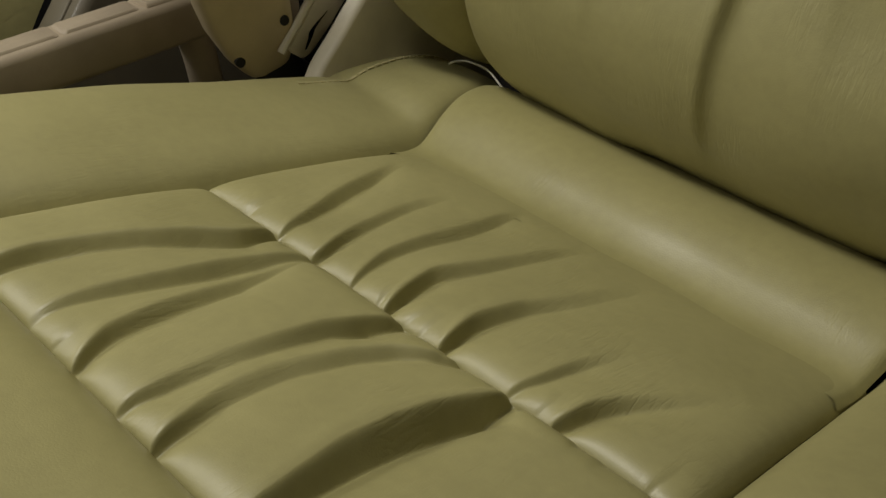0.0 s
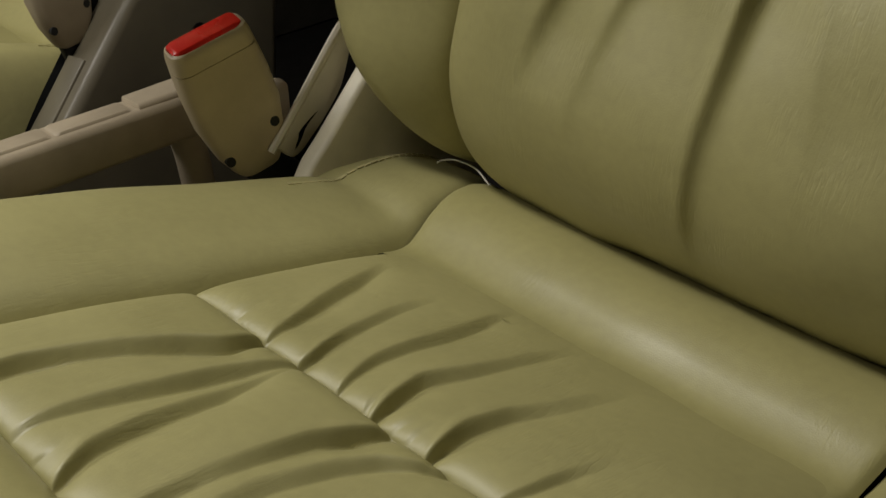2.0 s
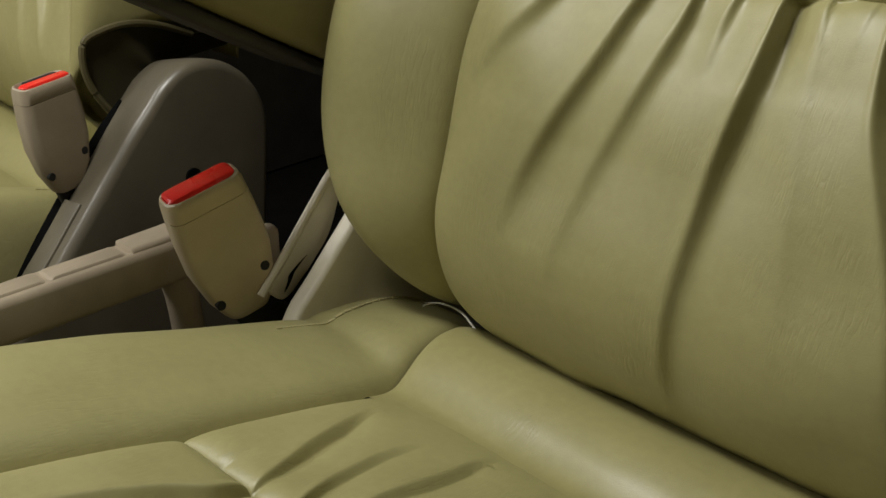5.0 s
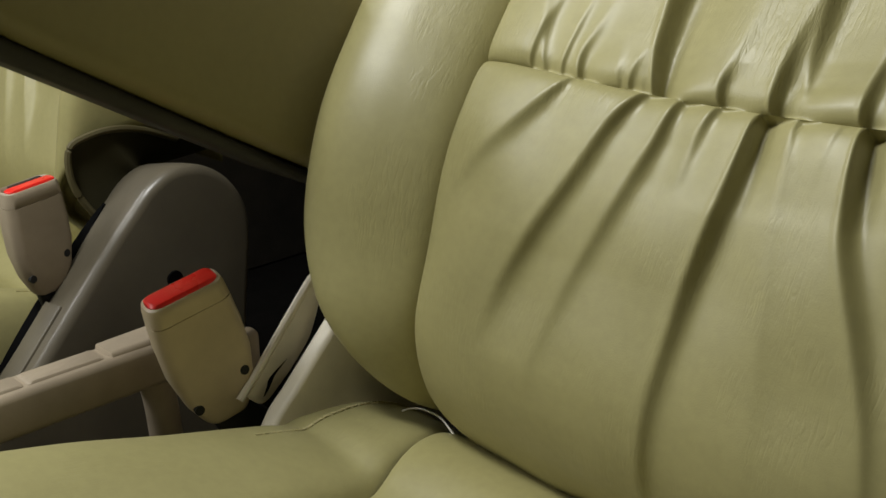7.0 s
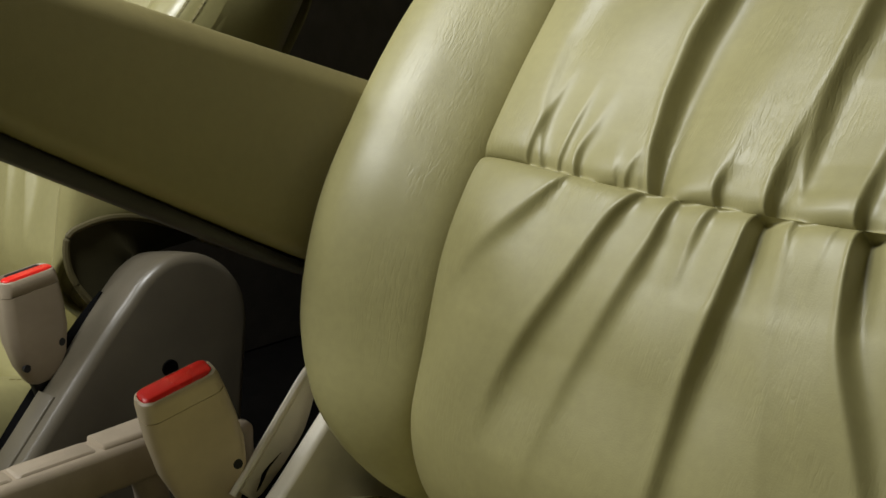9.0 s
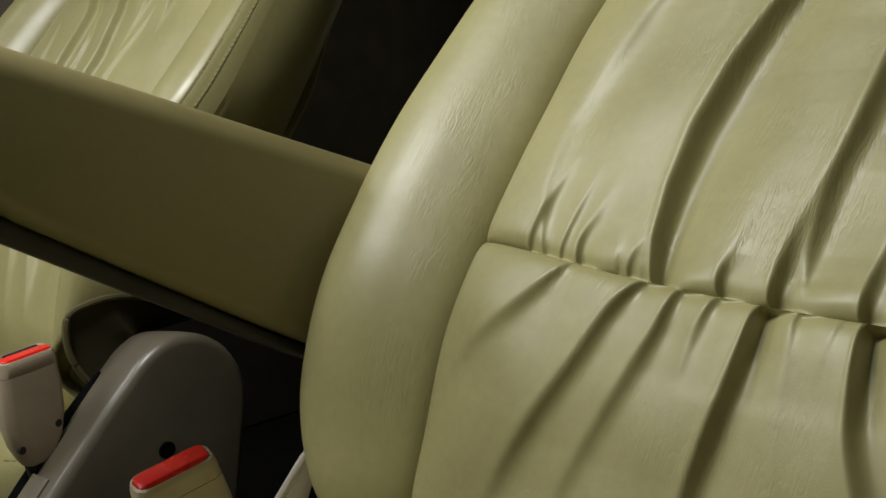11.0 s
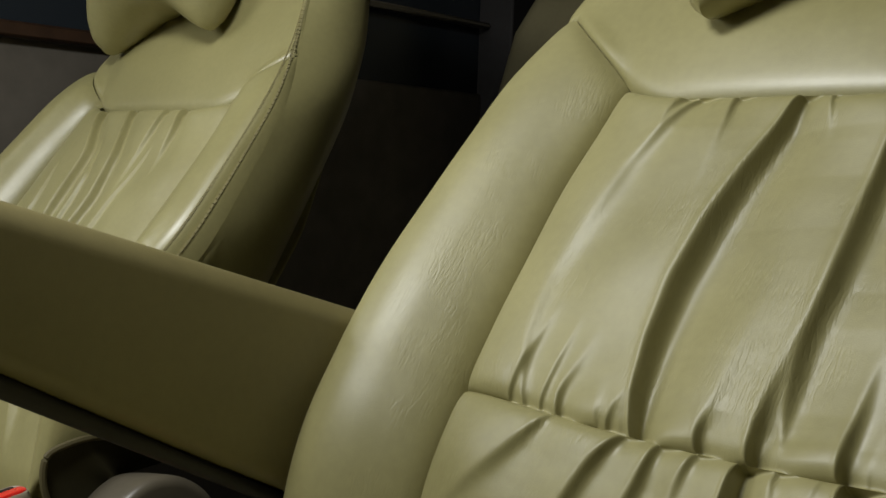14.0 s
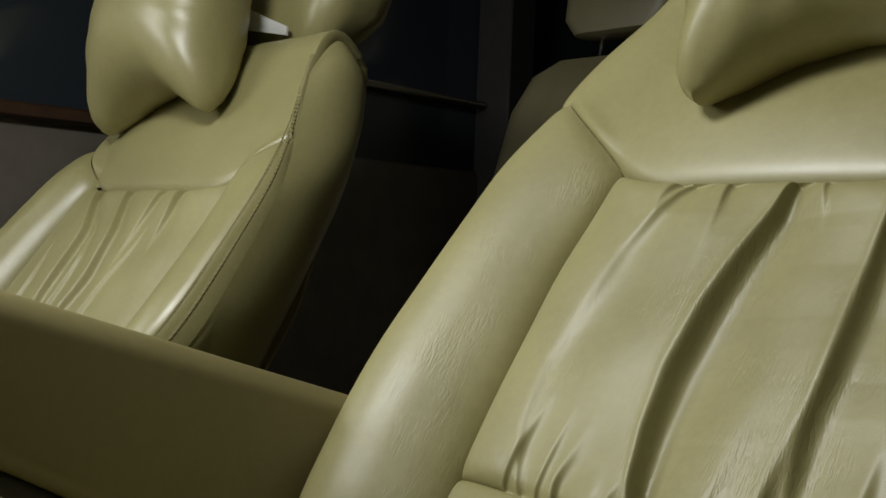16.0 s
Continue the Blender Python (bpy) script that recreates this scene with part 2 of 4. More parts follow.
def folds_height(X, V, folds, length, flank, seed, rolled):
    """Gathered folds: a low crest, a steep side, and a long soft way up again; rolled: a round crest that drops into a sharp crease."""
    h = np.zeros_like(X)
    r = np.random.RandomState(seed)
    X = X + 0.0012 * smooth_noise(X, V * length, 70, seed + 20)
    short = []
    for x in r.uniform(-0.13, 0.13, 9):
        v, w = (0, 1) if r.rand() < 0.6 else (1, -1)
        short.append(crease((v, x, r.uniform(0.6, 1.6), 2), (v + w * 0.05, x + r.uniform(-0.003, 0.003), 0.7, 4), (v + w * 0.13, x + r.uniform(-0.006, 0.006), 0, 6)))
    for k in list(folds) + short:
        xf, depth, wide = glide(V, k[:, 0], k[:, 1]), np.interp(V, k[:, 0], k[:, 2]) / 1000, np.interp(V, k[:, 0], k[:, 3]) / 1000
        depth = np.where((V < k[0, 0] - 0.01) | (V > k[-1, 0] + 0.01), 0, depth)
        lean = (glide(V + 0.01, k[:, 0], k[:, 1]) - xf) / (0.01 * length)
        d = flank * (X - xf) / np.sqrt(1 + lean ** 2) / wide + 0.5
        if rolled:
            e, up = np.clip(d, 0, 1), np.clip(d - 1, 0, 30)
            fall = np.where(d < 1, 0.45 * e ** 1.9 + 0.55 * e * e * (3 - 2 * e), np.exp(-(up / 1.8) ** 1.15))
        else:
            x = 0.13 * np.log1p(np.exp(np.clip(d / 0.13, -40, 40)))
            fall = (1 - np.exp(-2.3 * x)) * np.exp(-(np.clip(d - 0.7, 0, 30) / 6.5) ** 1.35)
        h += depth * (0.05 * np.exp(-((d + 0.4) / 0.5) ** 2) - fall)
    return h


def insert_panel(body, s0, s1, nx, ns, puff, wx, ws, folds=(), flip_v=False, bulge=0.0, seed=1, lump=0.0, flank=1, ease=1.0, open_start=False, open_end=False, rolled=False, ripple=0.0):
    """A panel between the wings, from arc s0 to s1 (numbers, or functions of x)."""
    a = np.linspace(-1, 1, nx)
    b = np.linspace(0, 1, ns)
    b = 0.5 - 0.5 * np.cos(np.pi * b) * (0.6 + 0.4 * np.abs(np.cos(np.pi * b)))
    A, B = np.meshgrid(a, b)
    lo = s0(A * 0.14) if callable(s0) else s0
    hi = s1(A * 0.14) if callable(s1) else s1
    S = lo + (hi - lo) * B
    xi, _ = body.half(S)
    X = A * xi
    y, z, ny, nz = body.base(S)
    dx = xi - np.abs(X)
    d0, d1 = S - lo, hi - S
    edge = (1 - np.exp(-dx / wx)) * (1 if open_start else 1 - np.exp(-d0 / ws)) * (1 - np.exp(-(d1 + 0.003) / 0.030) if open_end else 1 - np.exp(-d1 / ws))
    h = puff * edge + bulge * (1 - np.abs(A) ** 7) * np.clip(d0 / 0.07 + ease, 0, 1)
    h = h - (0 if open_start else 0.0016 * np.exp(-d0 / 0.0008)) - (0 if open_end else 0.0016 * np.exp(-d1 / 0.0008))
    h = h - 0.0042 * np.exp(-dx / 0.0018)
    length = float(np.mean(hi - lo))
    fade = np.clip(dx / 0.012, 0, 1) * (1 - np.exp(-d0 / 0.0009)) * (np.clip((d1 - 0.006) / 0.035, 0, 1) ** 1.5 if open_end else 1 - np.exp(-d1 / 0.0009))
    if folds:
        h = h + folds_height(X, 1 - B if flip_v else B, folds, length, flank, seed, rolled) * fade
    h = h + ripple * smooth_noise(X * 5, S, 30, seed + 3) * edge
    h = h + lump * smooth_noise(X, S, 90, seed) * edge * (0.003 if puff < 0.002 else 1)
    return np.stack([X, y + ny * h, z + nz * h], 2)


def wing_panel(body, side, s0, s1, nq, ns, groove=0.008, wg=0.010, lump=0.0, seed=1, end_dip=0.0):
    q = np.linspace(0, 1, nq)
    b = np.linspace(0, 1, ns)
    Q, B = np.meshgrid(q, b)
    lo = s0(Q) if callable(s0) else s0
    hi = s1(Q) if callable(s1) else s1
    S = lo + (hi - lo) * B
    xi, wo = body.half(S)
    ox, oz = body.wing_at(Q, S)
    y, z, ny, nz = body.base(S)
    d = ox * (wo - xi)
    h = oz + (groove * (1 - np.exp(-d / wg)) - end_dip * np.exp(-(hi - S) / 0.008) + lump * smooth_noise(Q * 0.1, S, 60, seed)) * body.relief(Q)
    h = h - 0.0042 * np.exp(-d / 0.0018)
    X = side * (xi + d)
    return np.stack([X, y + ny * h, z + nz * h], 2)


def wing_shape(points):
    p, _ = spline(points, 60)
    return p, None


# ---- gathered folds of the seat panels; v runs from the middle seam ----
REAR_FOLDS = [crease((0, -0.084, 2.3, 2.2), (0.12, -0.088, 4.5, 3.8), (0.3, -0.098, 6, 6.1), (0.5, -0.107, 5.2, 6.8), (0.75, -0.122, 0, 6.8)),
              crease((0, -0.0595, 4.5, 2), (0.06, -0.0595, 6, 2.2), (0.24, -0.067, 4.5, 5.3), (0.47, -0.073, 3, 6.1), (0.7, -0.075, 0, 6.1)),
              crease((0, -0.033, 2.3, 2), (0.2, -0.041, 4.5, 4.6), (0.5, -0.043, 4.5, 6.8), (0.8, -0.047, 3.7, 6.8), (1, -0.047, 0.8, 6.8)),
              crease((0, -0.011, 6, 2), (0.09, -0.0135, 8.3, 3), (0.25, -0.018, 6.8, 5.3), (0.4, -0.012, 4.5, 6.8), (1, 0, 1.2, 7.6))]
REAR_FOLDS += [crease((0, 0.0225, 6, 2), (0.07, 0.0215, 9, 3), (0.175, 0.02, 7.6, 5.3), (0.35, 0.023, 5.2, 6.8), (0.5, 0.031, 3, 8.3), (0.85, 0.042, 0, 8.3)),
               crease((0, 0.059, 2.3, 2), (0.1, 0.064, 3, 3.8), (0.22, 0.066, 3, 5.3), (0.4, 0.072, 0, 6.1)),
               crease((0, 0.0816, 6, 2), (0.05, 0.085, 8.3, 3), (0.12, 0.087, 7.6, 4.6), (0.21, 0.092, 5.2, 6.1), (0.34, 0.104, 1.9, 7.6), (0.5, 0.115, 0, 7.6))]
MID_FOLDS = [crease((0, -0.084, 6.3, 2.1), (0.17, -0.085, 9.5, 4.3), (0.3, -0.094, 8.6, 5.7), (0.48, -0.102, 6.3, 6.4), (0.66, -0.108, 6.3, 5.7), (0.81, -0.112, 7.9, 4.9), (1, -0.112, 7.9, 3.6)),
             crease((0, -0.057, 1.6, 2.1), (0.23, -0.0635, 6.3, 5.7), (0.37, -0.066, 7.1, 6.4), (0.77, -0.07, 4, 5.7), (1, -0.07, 1.6, 3.6)),
             crease((0.05, -0.056, 0, 2.1), (0.36, -0.0525, 5.5, 6.4), (0.63, -0.049, 6.3, 6.4), (0.84, -0.0445, 6.3, 4.9), (0.96, -0.038, 6.3, 2.8), (1, -0.036, 4.7, 2))]
MID_FOLDS += [crease((0, 0.003, 4.2, 2), (0.15, -0.002, 9.5, 4.3), (0.28, -0.006, 6.3, 5.7), (0.65, -0.0075, 3.2, 7.1), (0.88, -0.006, 4, 4.3), (1, -0.0068, 3.2, 2)),
              crease((0, 0.036, 3.2, 2.1), (0.17, 0.018, 5.5, 5.7), (0.3, 0.011, 5.5, 7.1), (0.53, 0.006, 4.7, 8.6), (0.73, 0.0075, 4.7, 7.1), (0.9, 0.013, 6.3, 4.3), (1, 0.015, 6.3, 2)),
              crease((0, 0.0626, 4.2, 2), (0.05, 0.062, 9.5, 3), (0.13, 0.0607, 15.8, 4.9), (0.26, 0.056, 15.8, 6.4), (0.43, 0.0535, 14.2, 8.6), (0.6, 0.054, 12.6, 9.2), (0.85, 0.059, 9.5, 7.1), (1, 0.06, 7.9, 4.3))]
LOWER_FOLDS = [crease((0, -0.078, 2, 2.6), (0.03, -0.084, 4.9, 3.5), (0.065, -0.0905, 5.9, 6.1), (0.116, -0.1034, 4.9, 7.8), (0.164, -0.119, 2.9, 8.7), (0.24, -0.135, 0, 8.7)),
               crease((0, -0.031, 5.9, 2.2), (0.06, -0.043, 7.8, 5.2), (0.12, -0.05, 8.8, 7), (0.257, -0.07, 8.8, 8.7), (0.325, -0.08, 5.9, 9.6), (0.42, -0.089, 0, 9.6)),
               crease((0, -0.0115, 5.9, 2.2), (0.07, -0.0145, 7.8, 5.2), (0.12, -0.0195, 7.8, 7.8), (0.28, -0.038, 4.9, 9.6), (0.47, -0.054, 0, 10.5)),
               crease((0, 0.0095, 4.9, 2.2), (0.05, 0.006, 4.3, 5.2), (0.1, 0.006, 2, 7), (0.14, 0.005, 0, 7))]
LOWER_FOLDS += [crease((0, 0.031, 12.9, 2), (0.05, 0.031, 14.1, 2.9), (0.11, 0.0308, 12.9, 5.2), (0.24, 0.0256, 10.9, 7.5), (0.38, 0.0226, 7.5, 8.9), (0.6, 0.021, 0, 8.9)),
                crease((0, 0.0804, 15.2, 2), (0.057, 0.083, 16.1, 2.9), (0.133, 0.0895, 12.9, 5.2), (0.24, 0.108, 9.7, 6.6), (0.36, 0.123, 4.3, 7.5), (0.5, 0.135, 0, 7.5)),
                crease((0, 0.049, 3.9, 2.2), (0.06, 0.055, 2.3, 7), (0.14, 0.061, 2, 10.5), (0.35, 0.076, 2, 12.2), (0.5, 0.08, 0, 12.2))]
UPPER_FOLDS = [crease((0, -0.1015, 3.9, 2.1), (0.04, -0.1035, 3.6, 4.3), (0.18, -0.1097, 3.1, 9.4), (0.36, -0.1125, 3.1, 12), (0.53, -0.1045, 3.2, 12.8), (0.74, -0.0954, 3.9, 10.3), (0.89, -0.0817, 5.1, 5.9), (1, -0.072, 4.6, 2.4)),
               crease((0, -0.0775, 6.5, 2), (0.06, -0.0795, 4.9, 3.6), (0.13, -0.072, 2.5, 6.3), (0.25, -0.064, 0, 7.2)),
               crease((0, -0.0447, 4, 2), (0.05, -0.0418, 2.5, 3.6), (0.1, -0.037, 0, 4.6)),
               crease((0, 0.0098, 6.5, 2), (0.055, 0.0084, 4.9, 3.6), (0.1, 0.0134, 2.5, 7.2), (0.3, 0.02, 1.6, 12.6), (0.5, 0.02, 0, 12.6))]
UPPER_FOLDS += [crease((0, -0.0295, 12.9, 1.6), (0.1, -0.033, 14.3, 3.9), (0.23, -0.0358, 15.7, 5.6), (0.41, -0.0355, 15.7, 7.3), (0.59, -0.0295, 15.7, 7.9), (0.74, -0.0206, 14.3, 7.3), (0.89, -0.0104, 12.9, 4.5), (1, -0.0069, 8.6, 1.6)),
                crease((0, 0.036, 11.4, 2.3), (0.075, 0.0367, 10.6, 4.6), (0.16, 0.0395, 6.5, 7.2), (0.25, 0.0415, 3.2, 8.1), (0.35, 0.043, 0, 8.1)),
                crease((0.03, 0.05, 0, 3.4), (0.14, 0.0468, 5.7, 5.6), (0.3, 0.0451, 10, 7.3), (0.445, 0.049, 12.9, 7.9), (0.62, 0.052, 12.9, 7.9), (0.9, 0.056, 10, 4.5), (1, 0.058, 7.2, 1.6))]
UPPER_FOLDS += [crease((0, 0.0782, 9.8, 2.3), (0.08, 0.0781, 8.1, 4.6), (0.18, 0.081, 4, 6.3), (0.3, 0.083, 0, 6.3)),
                crease((0, -0.1125, 3.6, 2), (0.1, -0.109, 3.2, 3.6), (0.3, -0.099, 0, 6)),
                crease((0, -0.0905, 3.2, 2), (0.12, -0.087, 2.6, 3.6), (0.27, -0.081, 0, 5)),
                crease((0.88, -0.088, 0, 3.6), (0.94, -0.084, 2.5, 3.6), (1, -0.0816, 4.9, 2.3)),
                crease((0.66, -0.047, 0, 7), (0.8, -0.045, 0.9, 6.3), (0.885, -0.044, 2.4, 5), (1, -0.0474, 5.5, 2.3)),
                crease((0.85, 0.02, 0, 4.6), (0.93, 0.0156, 1.6, 3.6), (1, 0.011, 3.2, 2))]
FAR_FOLDS = [crease((0, 0.05, 4.6, 1.1), (0.3, 0.0505, 9.1, 2.9), (0.5, 0.053, 10.8, 3.2), (0.75, 0.061, 10.8, 3.2), (1, 0.093, 9.1, 1.4)),
             crease((0, -0.008, 4.6, 1.1), (0.3, -0.007, 9.1, 2.9), (0.5, -0.009, 10.8, 3.2), (0.72, -0.0016, 9.1, 3.2), (1, 0.026, 7.6, 1.4)),
             crease((0.5, -0.05, 0, 3.2), (0.86, -0.0475, 6.1, 2.5), (1, -0.042, 6.1, 1.1)),
             crease((0.6, -0.095, 0, 3.2), (0.88, -0.0836, 7.6, 2.2), (1, -0.072, 7.6, 1.1))]
FAR_FOLDS += [crease((0, 0.03, 3, 1.4), (0.3, 0.024, 6.1, 2.9), (0.6, 0.03, 4.6, 3.2), (0.85, 0.055, 0, 2.9)),
              crease((0, -0.04, 4.6, 1.4), (0.3, -0.05, 4.6, 3.2), (0.6, -0.06, 3, 3.2), (0.8, -0.07, 0, 2.9)),
              crease((0, 0.09, 4.6, 1.4), (0.4, 0.095, 4.6, 3.2), (0.7, 0.105, 0, 3.2))]


# ---- car seat ----
def place_x(P, xc, m):
    Q = P.copy()
    Q[..., 0] = xc + m * Q[..., 0]
    return Q


def row_of_stitches(pts, m, seat):
    verts, faces = [], []
    for i in range(len(pts) - 1):
        a, e = pts[i], pts[i] + 0.78 * (pts[i + 1] - pts[i])
        t = e - a
        side = np.cross(t, (m, 0.4, 0))
        side = side / np.linalg.norm(side) * 0.0009
        up = np.cross(side, t)
        up = up / np.linalg.norm(up) * 0.0007
        n0 = len(verts)
        for p in (a, e):
            verts += [p - side - up, p + side - up, p + side * 0.5 + up, p - side * 0.5 + up]
        faces += [tuple(n0 + v for v in f) for f in ((0, 1, 5, 4), (1, 2, 6, 5), (2, 3, 7, 6), (3, 0, 4, 7), (0, 3, 2, 1), (4, 5, 6, 7))]
    tagged(part("stitching", mesh_of(verts, faces), THREAD, seat, "row of olive thread stitches"), kind="stuff")


def car_seat(xc, m, fine, label, upper_folds):
    """A front seat; its inner side (towards the tunnel) is local -x. m = -1 mirrors it."""
    seat = thing("car_seat", label, "car seat", "front seats of the car")

    def add(name, P, mat, flip, text="", parent=None):
        return part(name, grid(place_x(P, xc, m), flip != (m < 0)), mat, parent or seat, text, 0)

    k = fine
    # cushion
    cush = Body([(-0.43, 0.15), (-0.455, 0.22), (-0.45, 0.31), (-0.425, 0.365), (-0.385, 0.392), (-0.33, 0.386), (-0.262, 0.368), (-0.2, 0.3535),
                 (-0.14, 0.3375), (-0.07, 0.3195), (0, 0.3), (0.03, 0.3055), (0.06, 0.3045), (0.09, 0.293), (0.125, 0.268), (0.155, 0.235), (0.165, 0.17)],
                None, None, wing_shape([(0, 0), (0.18, 0.005), (0.45, 0.010), (0.72, 0.008), (0.9, -0.006), (0.985, -0.033), (1.0, -0.07), (1.0, -0.14)]), None)
    sy = lambda y, z: cush.s_at(y, z)
    s_f, s_m, s_r, s_e = sy(-0.262, 0.368), sy(-0.14, 0.3375), sy(0, 0.3), sy(0.155, 0.235)
    end = cush.S[-1]
    cush.xi = ([0, s_f, s_m, s_r, sy(0.09, 0.293), end], [0.158, 0.153, 0.1435, 0.1425, 0.158, 0.16])
    lean_in = 0.0 if m > 0 else 0.042
    cush.wout = ([0, s_f, s_m, s_r, sy(0.09, 0.293), s_e, end], [w - lean_in for w in (0.25, 0.262, 0.262, 0.264, 0.262, 0.25, 0.235)])
    cush.rise = ([0, sy(-0.425, 0.365), s_f, s_m, s_r, sy(0.09, 0.293), end], [0.3, 0.8, 1.0, 0.9, 1.1, 0.9, 0.2])
    cush.tilt = ([0, sy(-0.33, 0.386), s_m, sy(-0.07, 0.3195), s_r, sy(0.03, 0.3055), sy(0.06, 0.3045), sy(0.125, 0.268), end], [0.010, 0.011, 0.010, 0.004, 0.001, -0.010, -0.013, -0.008, 0.0])
    cush.soften(cush.xi, cush.wout, cush.rise, cush.tilt)
    add("cushion_front_panel", insert_panel(cush, sy(-0.43, 0.15), s_f, int(60 * k), int(80 * k), 0.010, 0.014, 0.008, seed=3, lump=0.001), LEATHER_SMOOTH, True)
    add("cushion_insert", insert_panel(cush, s_f, s_m, int(480 * k), int(140 * k), 0.008, 0.007, 0.006, MID_FOLDS, True, 0.0, 5, 0.0012, flank=m, rolled=True), LEATHER, True, "gathered olive leather centre panel with deep folds")
    add("cushion_insert", insert_panel(cush, s_m, s_r + 0.006, int(480 * k), int(140 * k), 0.008, 0.007, 0.006, REAR_FOLDS, False, 0.0, 7, 0.0012, flank=m, open_end=True, rolled=True), LEATHER, True, "gathered olive leather centre panel with deep folds")
    roll = Body([(-0.020, 0.3080), (-0.012, 0.3050), (-0.004, 0.3028), (0.004, 0.3026), (0.014, 0.3065), (0.026, 0.3125), (0.041, 0.3168), (0.057, 0.3167), (0.076, 0.3115), (0.095, 0.2990), (0.104, 0.275), (0.104, 0.2)], None, None, cush.wing, None)
    L = roll.S[-1]
    roll.xi = ([0, L * 0.12, L * 0.32, L * 0.65, L], [0.142, 0.1435, 0.1505, 0.161, 0.162])
    roll.wout = roll.xi
    P = insert_panel(roll, 0.0, L, int(120 * k), int(70 * k), 0.001, 0.008, 0.006, seed=9, lump=0.3, open_start=True, open_end=True)
    add("cushion_roll", P, LEATHER_SMOOTH, True, "smooth padded roll along the back edge")
    for side in (-1, 1):
        add("cushion_bolster", wing_panel(cush, side, sy(-0.43, 0.15), end, int(44 * k), int(150 * k), 0.007, 0.007, 0.0012, 11), LEATHER_CREASED, side < 0)
    Sc = np.arange(sy(-0.03, 0.325), sy(0.125, 0.268), 0.006)
    xi, wo = cush.half(Sc)
    ox, oz = cush.wing_at(np.full_like(Sc, 0.52), Sc)
    y, z, ny, nz = cush.base(Sc)
    h = oz + 0.0072
    row_of_stitches(place_x(np.stack([-(xi + ox * (wo - xi)), y + ny * h, z + nz * h], 1), xc, m), m, seat)
    # the lower body under the cushion
    bm = rounded_box((0.47, 0.52, 0.245), 0.02)
    part("cushion_base", moved(bm, pose(xc, -0.14, 0.12)), BLACK, seat)

    # backrest
    front, _ = spline([(0.20, 0.268), (0.158, 0.284), (0.122, 0.306), (0.091, 0.330), (0.072, 0.356), (0.061, 0.390), (0.064, 0.425), (0.086, 0.50), (0.1165, 0.55), (0.155, 0.603), (0.205, 0.672),
                        (0.250, 0.738), (0.290, 0.800), (0.318, 0.848), (0.334, 0.880)], 60)
    thick = np.interp(np.linspace(0, 1, 60), [0, 0.7, 1], [0.125, 0.125, 0.080])[:, None]
    T = np.gradient(front, axis=0)
    T /= np.linalg.norm(T, axis=1)[:, None]
    N = np.stack([-T[:, 1], T[:, 0]], 1)
    hub, a0 = front[-1] - N[-1] * 0.04, math.atan2(N[-1][1], N[-1][0])
    top = np.array([hub + 0.04 * np.array([math.cos(a0 - t), math.sin(a0 - t)]) for t in np.linspace(0.25, math.pi - 0.25, 10)])
    if m < 0:
        ct, st = np.cos(np.linspace(0.12, math.pi - 0.12, 14)), np.sin(np.linspace(0.12, math.pi - 0.12, 14))
        top = hub + 0.04 * ((np.sign(ct) * np.abs(ct) ** 0.65)[:, None] * N[-1] + (st ** 0.65)[:, None] * T[-1])
    rear = (front - N * thick)[::-1][:48]
    flat_side = [(0, 0), (0.10, 0.012), (0.24, 0.026), (0.42, 0.037), (0.60, 0.039), (0.80, 0.035), (0.91, 0.027), (0.965, 0.014), (0.99, -0.004), (0.97, -0.022), (0.91, -0.055), (0.74, -0.095), (0.60, -0.114), (0.45, -0.125)]
    back = Body(np.vstack([front, top, rear]), None, None,
                wing_shape(flat_side if m < 0 else [(0, 0), (0.10, 0.007), (0.24, 0.017), (0.42, 0.028), (0.60, 0.034), (0.77, 0.032), (0.89, 0.020), (0.965, 0.0), (1.0, -0.022), (1.0, -0.044), (1.0, -0.0635)]), None)
    if m < 0:
        back.corner = float(np.argmax(back.wing[0][:, 0])) / (len(back.wing[0]) - 1)
    i_top = int(np.argmin(((back.P - (hub + (0, 0.04))) ** 2).sum(1)))
    loop = np.vstack([front, top, rear])
    run = np.concatenate([[0], np.cumsum(np.linalg.norm(np.diff(loop, axis=0), axis=1))])
    back.depth = (run, np.concatenate([thick[:, 0], np.full(len(top), 0.08), thick[::-1, 0][:len(rear)]]) / 0.125)
    sb = lambda y, z: back.s_at(y, z)
    if m < 0:
        back.depth = (run, np.concatenate([thick[:, 0], np.interp(np.linspace(0, 1, len(top)), [0, 0.5, 1], [0.08, 0.042, 0.004]), np.full(len(rear), 0.004)]) / 0.125)
        back.depth = (run, back.depth[1] * np.interp(run, [sb(0.061, 0.388), sb(0.075, 0.47), sb(0.086, 0.50), sb(0.1165, 0.55)], [0.35, 0.8, 0.5, 0.36]))
    b0, b_m, b_t, b_top, b_end = 0.0, sb(0.1165, 0.55), sb(0.243, 0.728), back.S[i_top], back.S[-1]
    back.xi = ([0, sb(0.090, 0.325), sb(0.064, 0.425), b_m, sb(0.205, 0.672), b_t, sb(0.290, 0.800), b_top, b_end], [0.165, 0.162, 0.1555, 0.159, 0.1555, 0.143, 0.13, 0.12, 0.15])
    widths = ([0, sb(0.122, 0.300), sb(0.090, 0.325), sb(0.071, 0.352), sb(0.061, 0.388), sb(0.064, 0.425), sb(0.155, 0.603), sb(0.25, 0.738), sb(0.290, 0.800), sb(0.305, 0.825), sb(0.318, 0.848), sb(0.334, 0.880), b_top],
              [0.160, 0.172, 0.185, 0.200, 0.230, 0.256, 0.267, 0.254, 0.228, 0.213, 0.196, 0.152, 0.125])
    w_front = np.interp(run[:60], *widths)
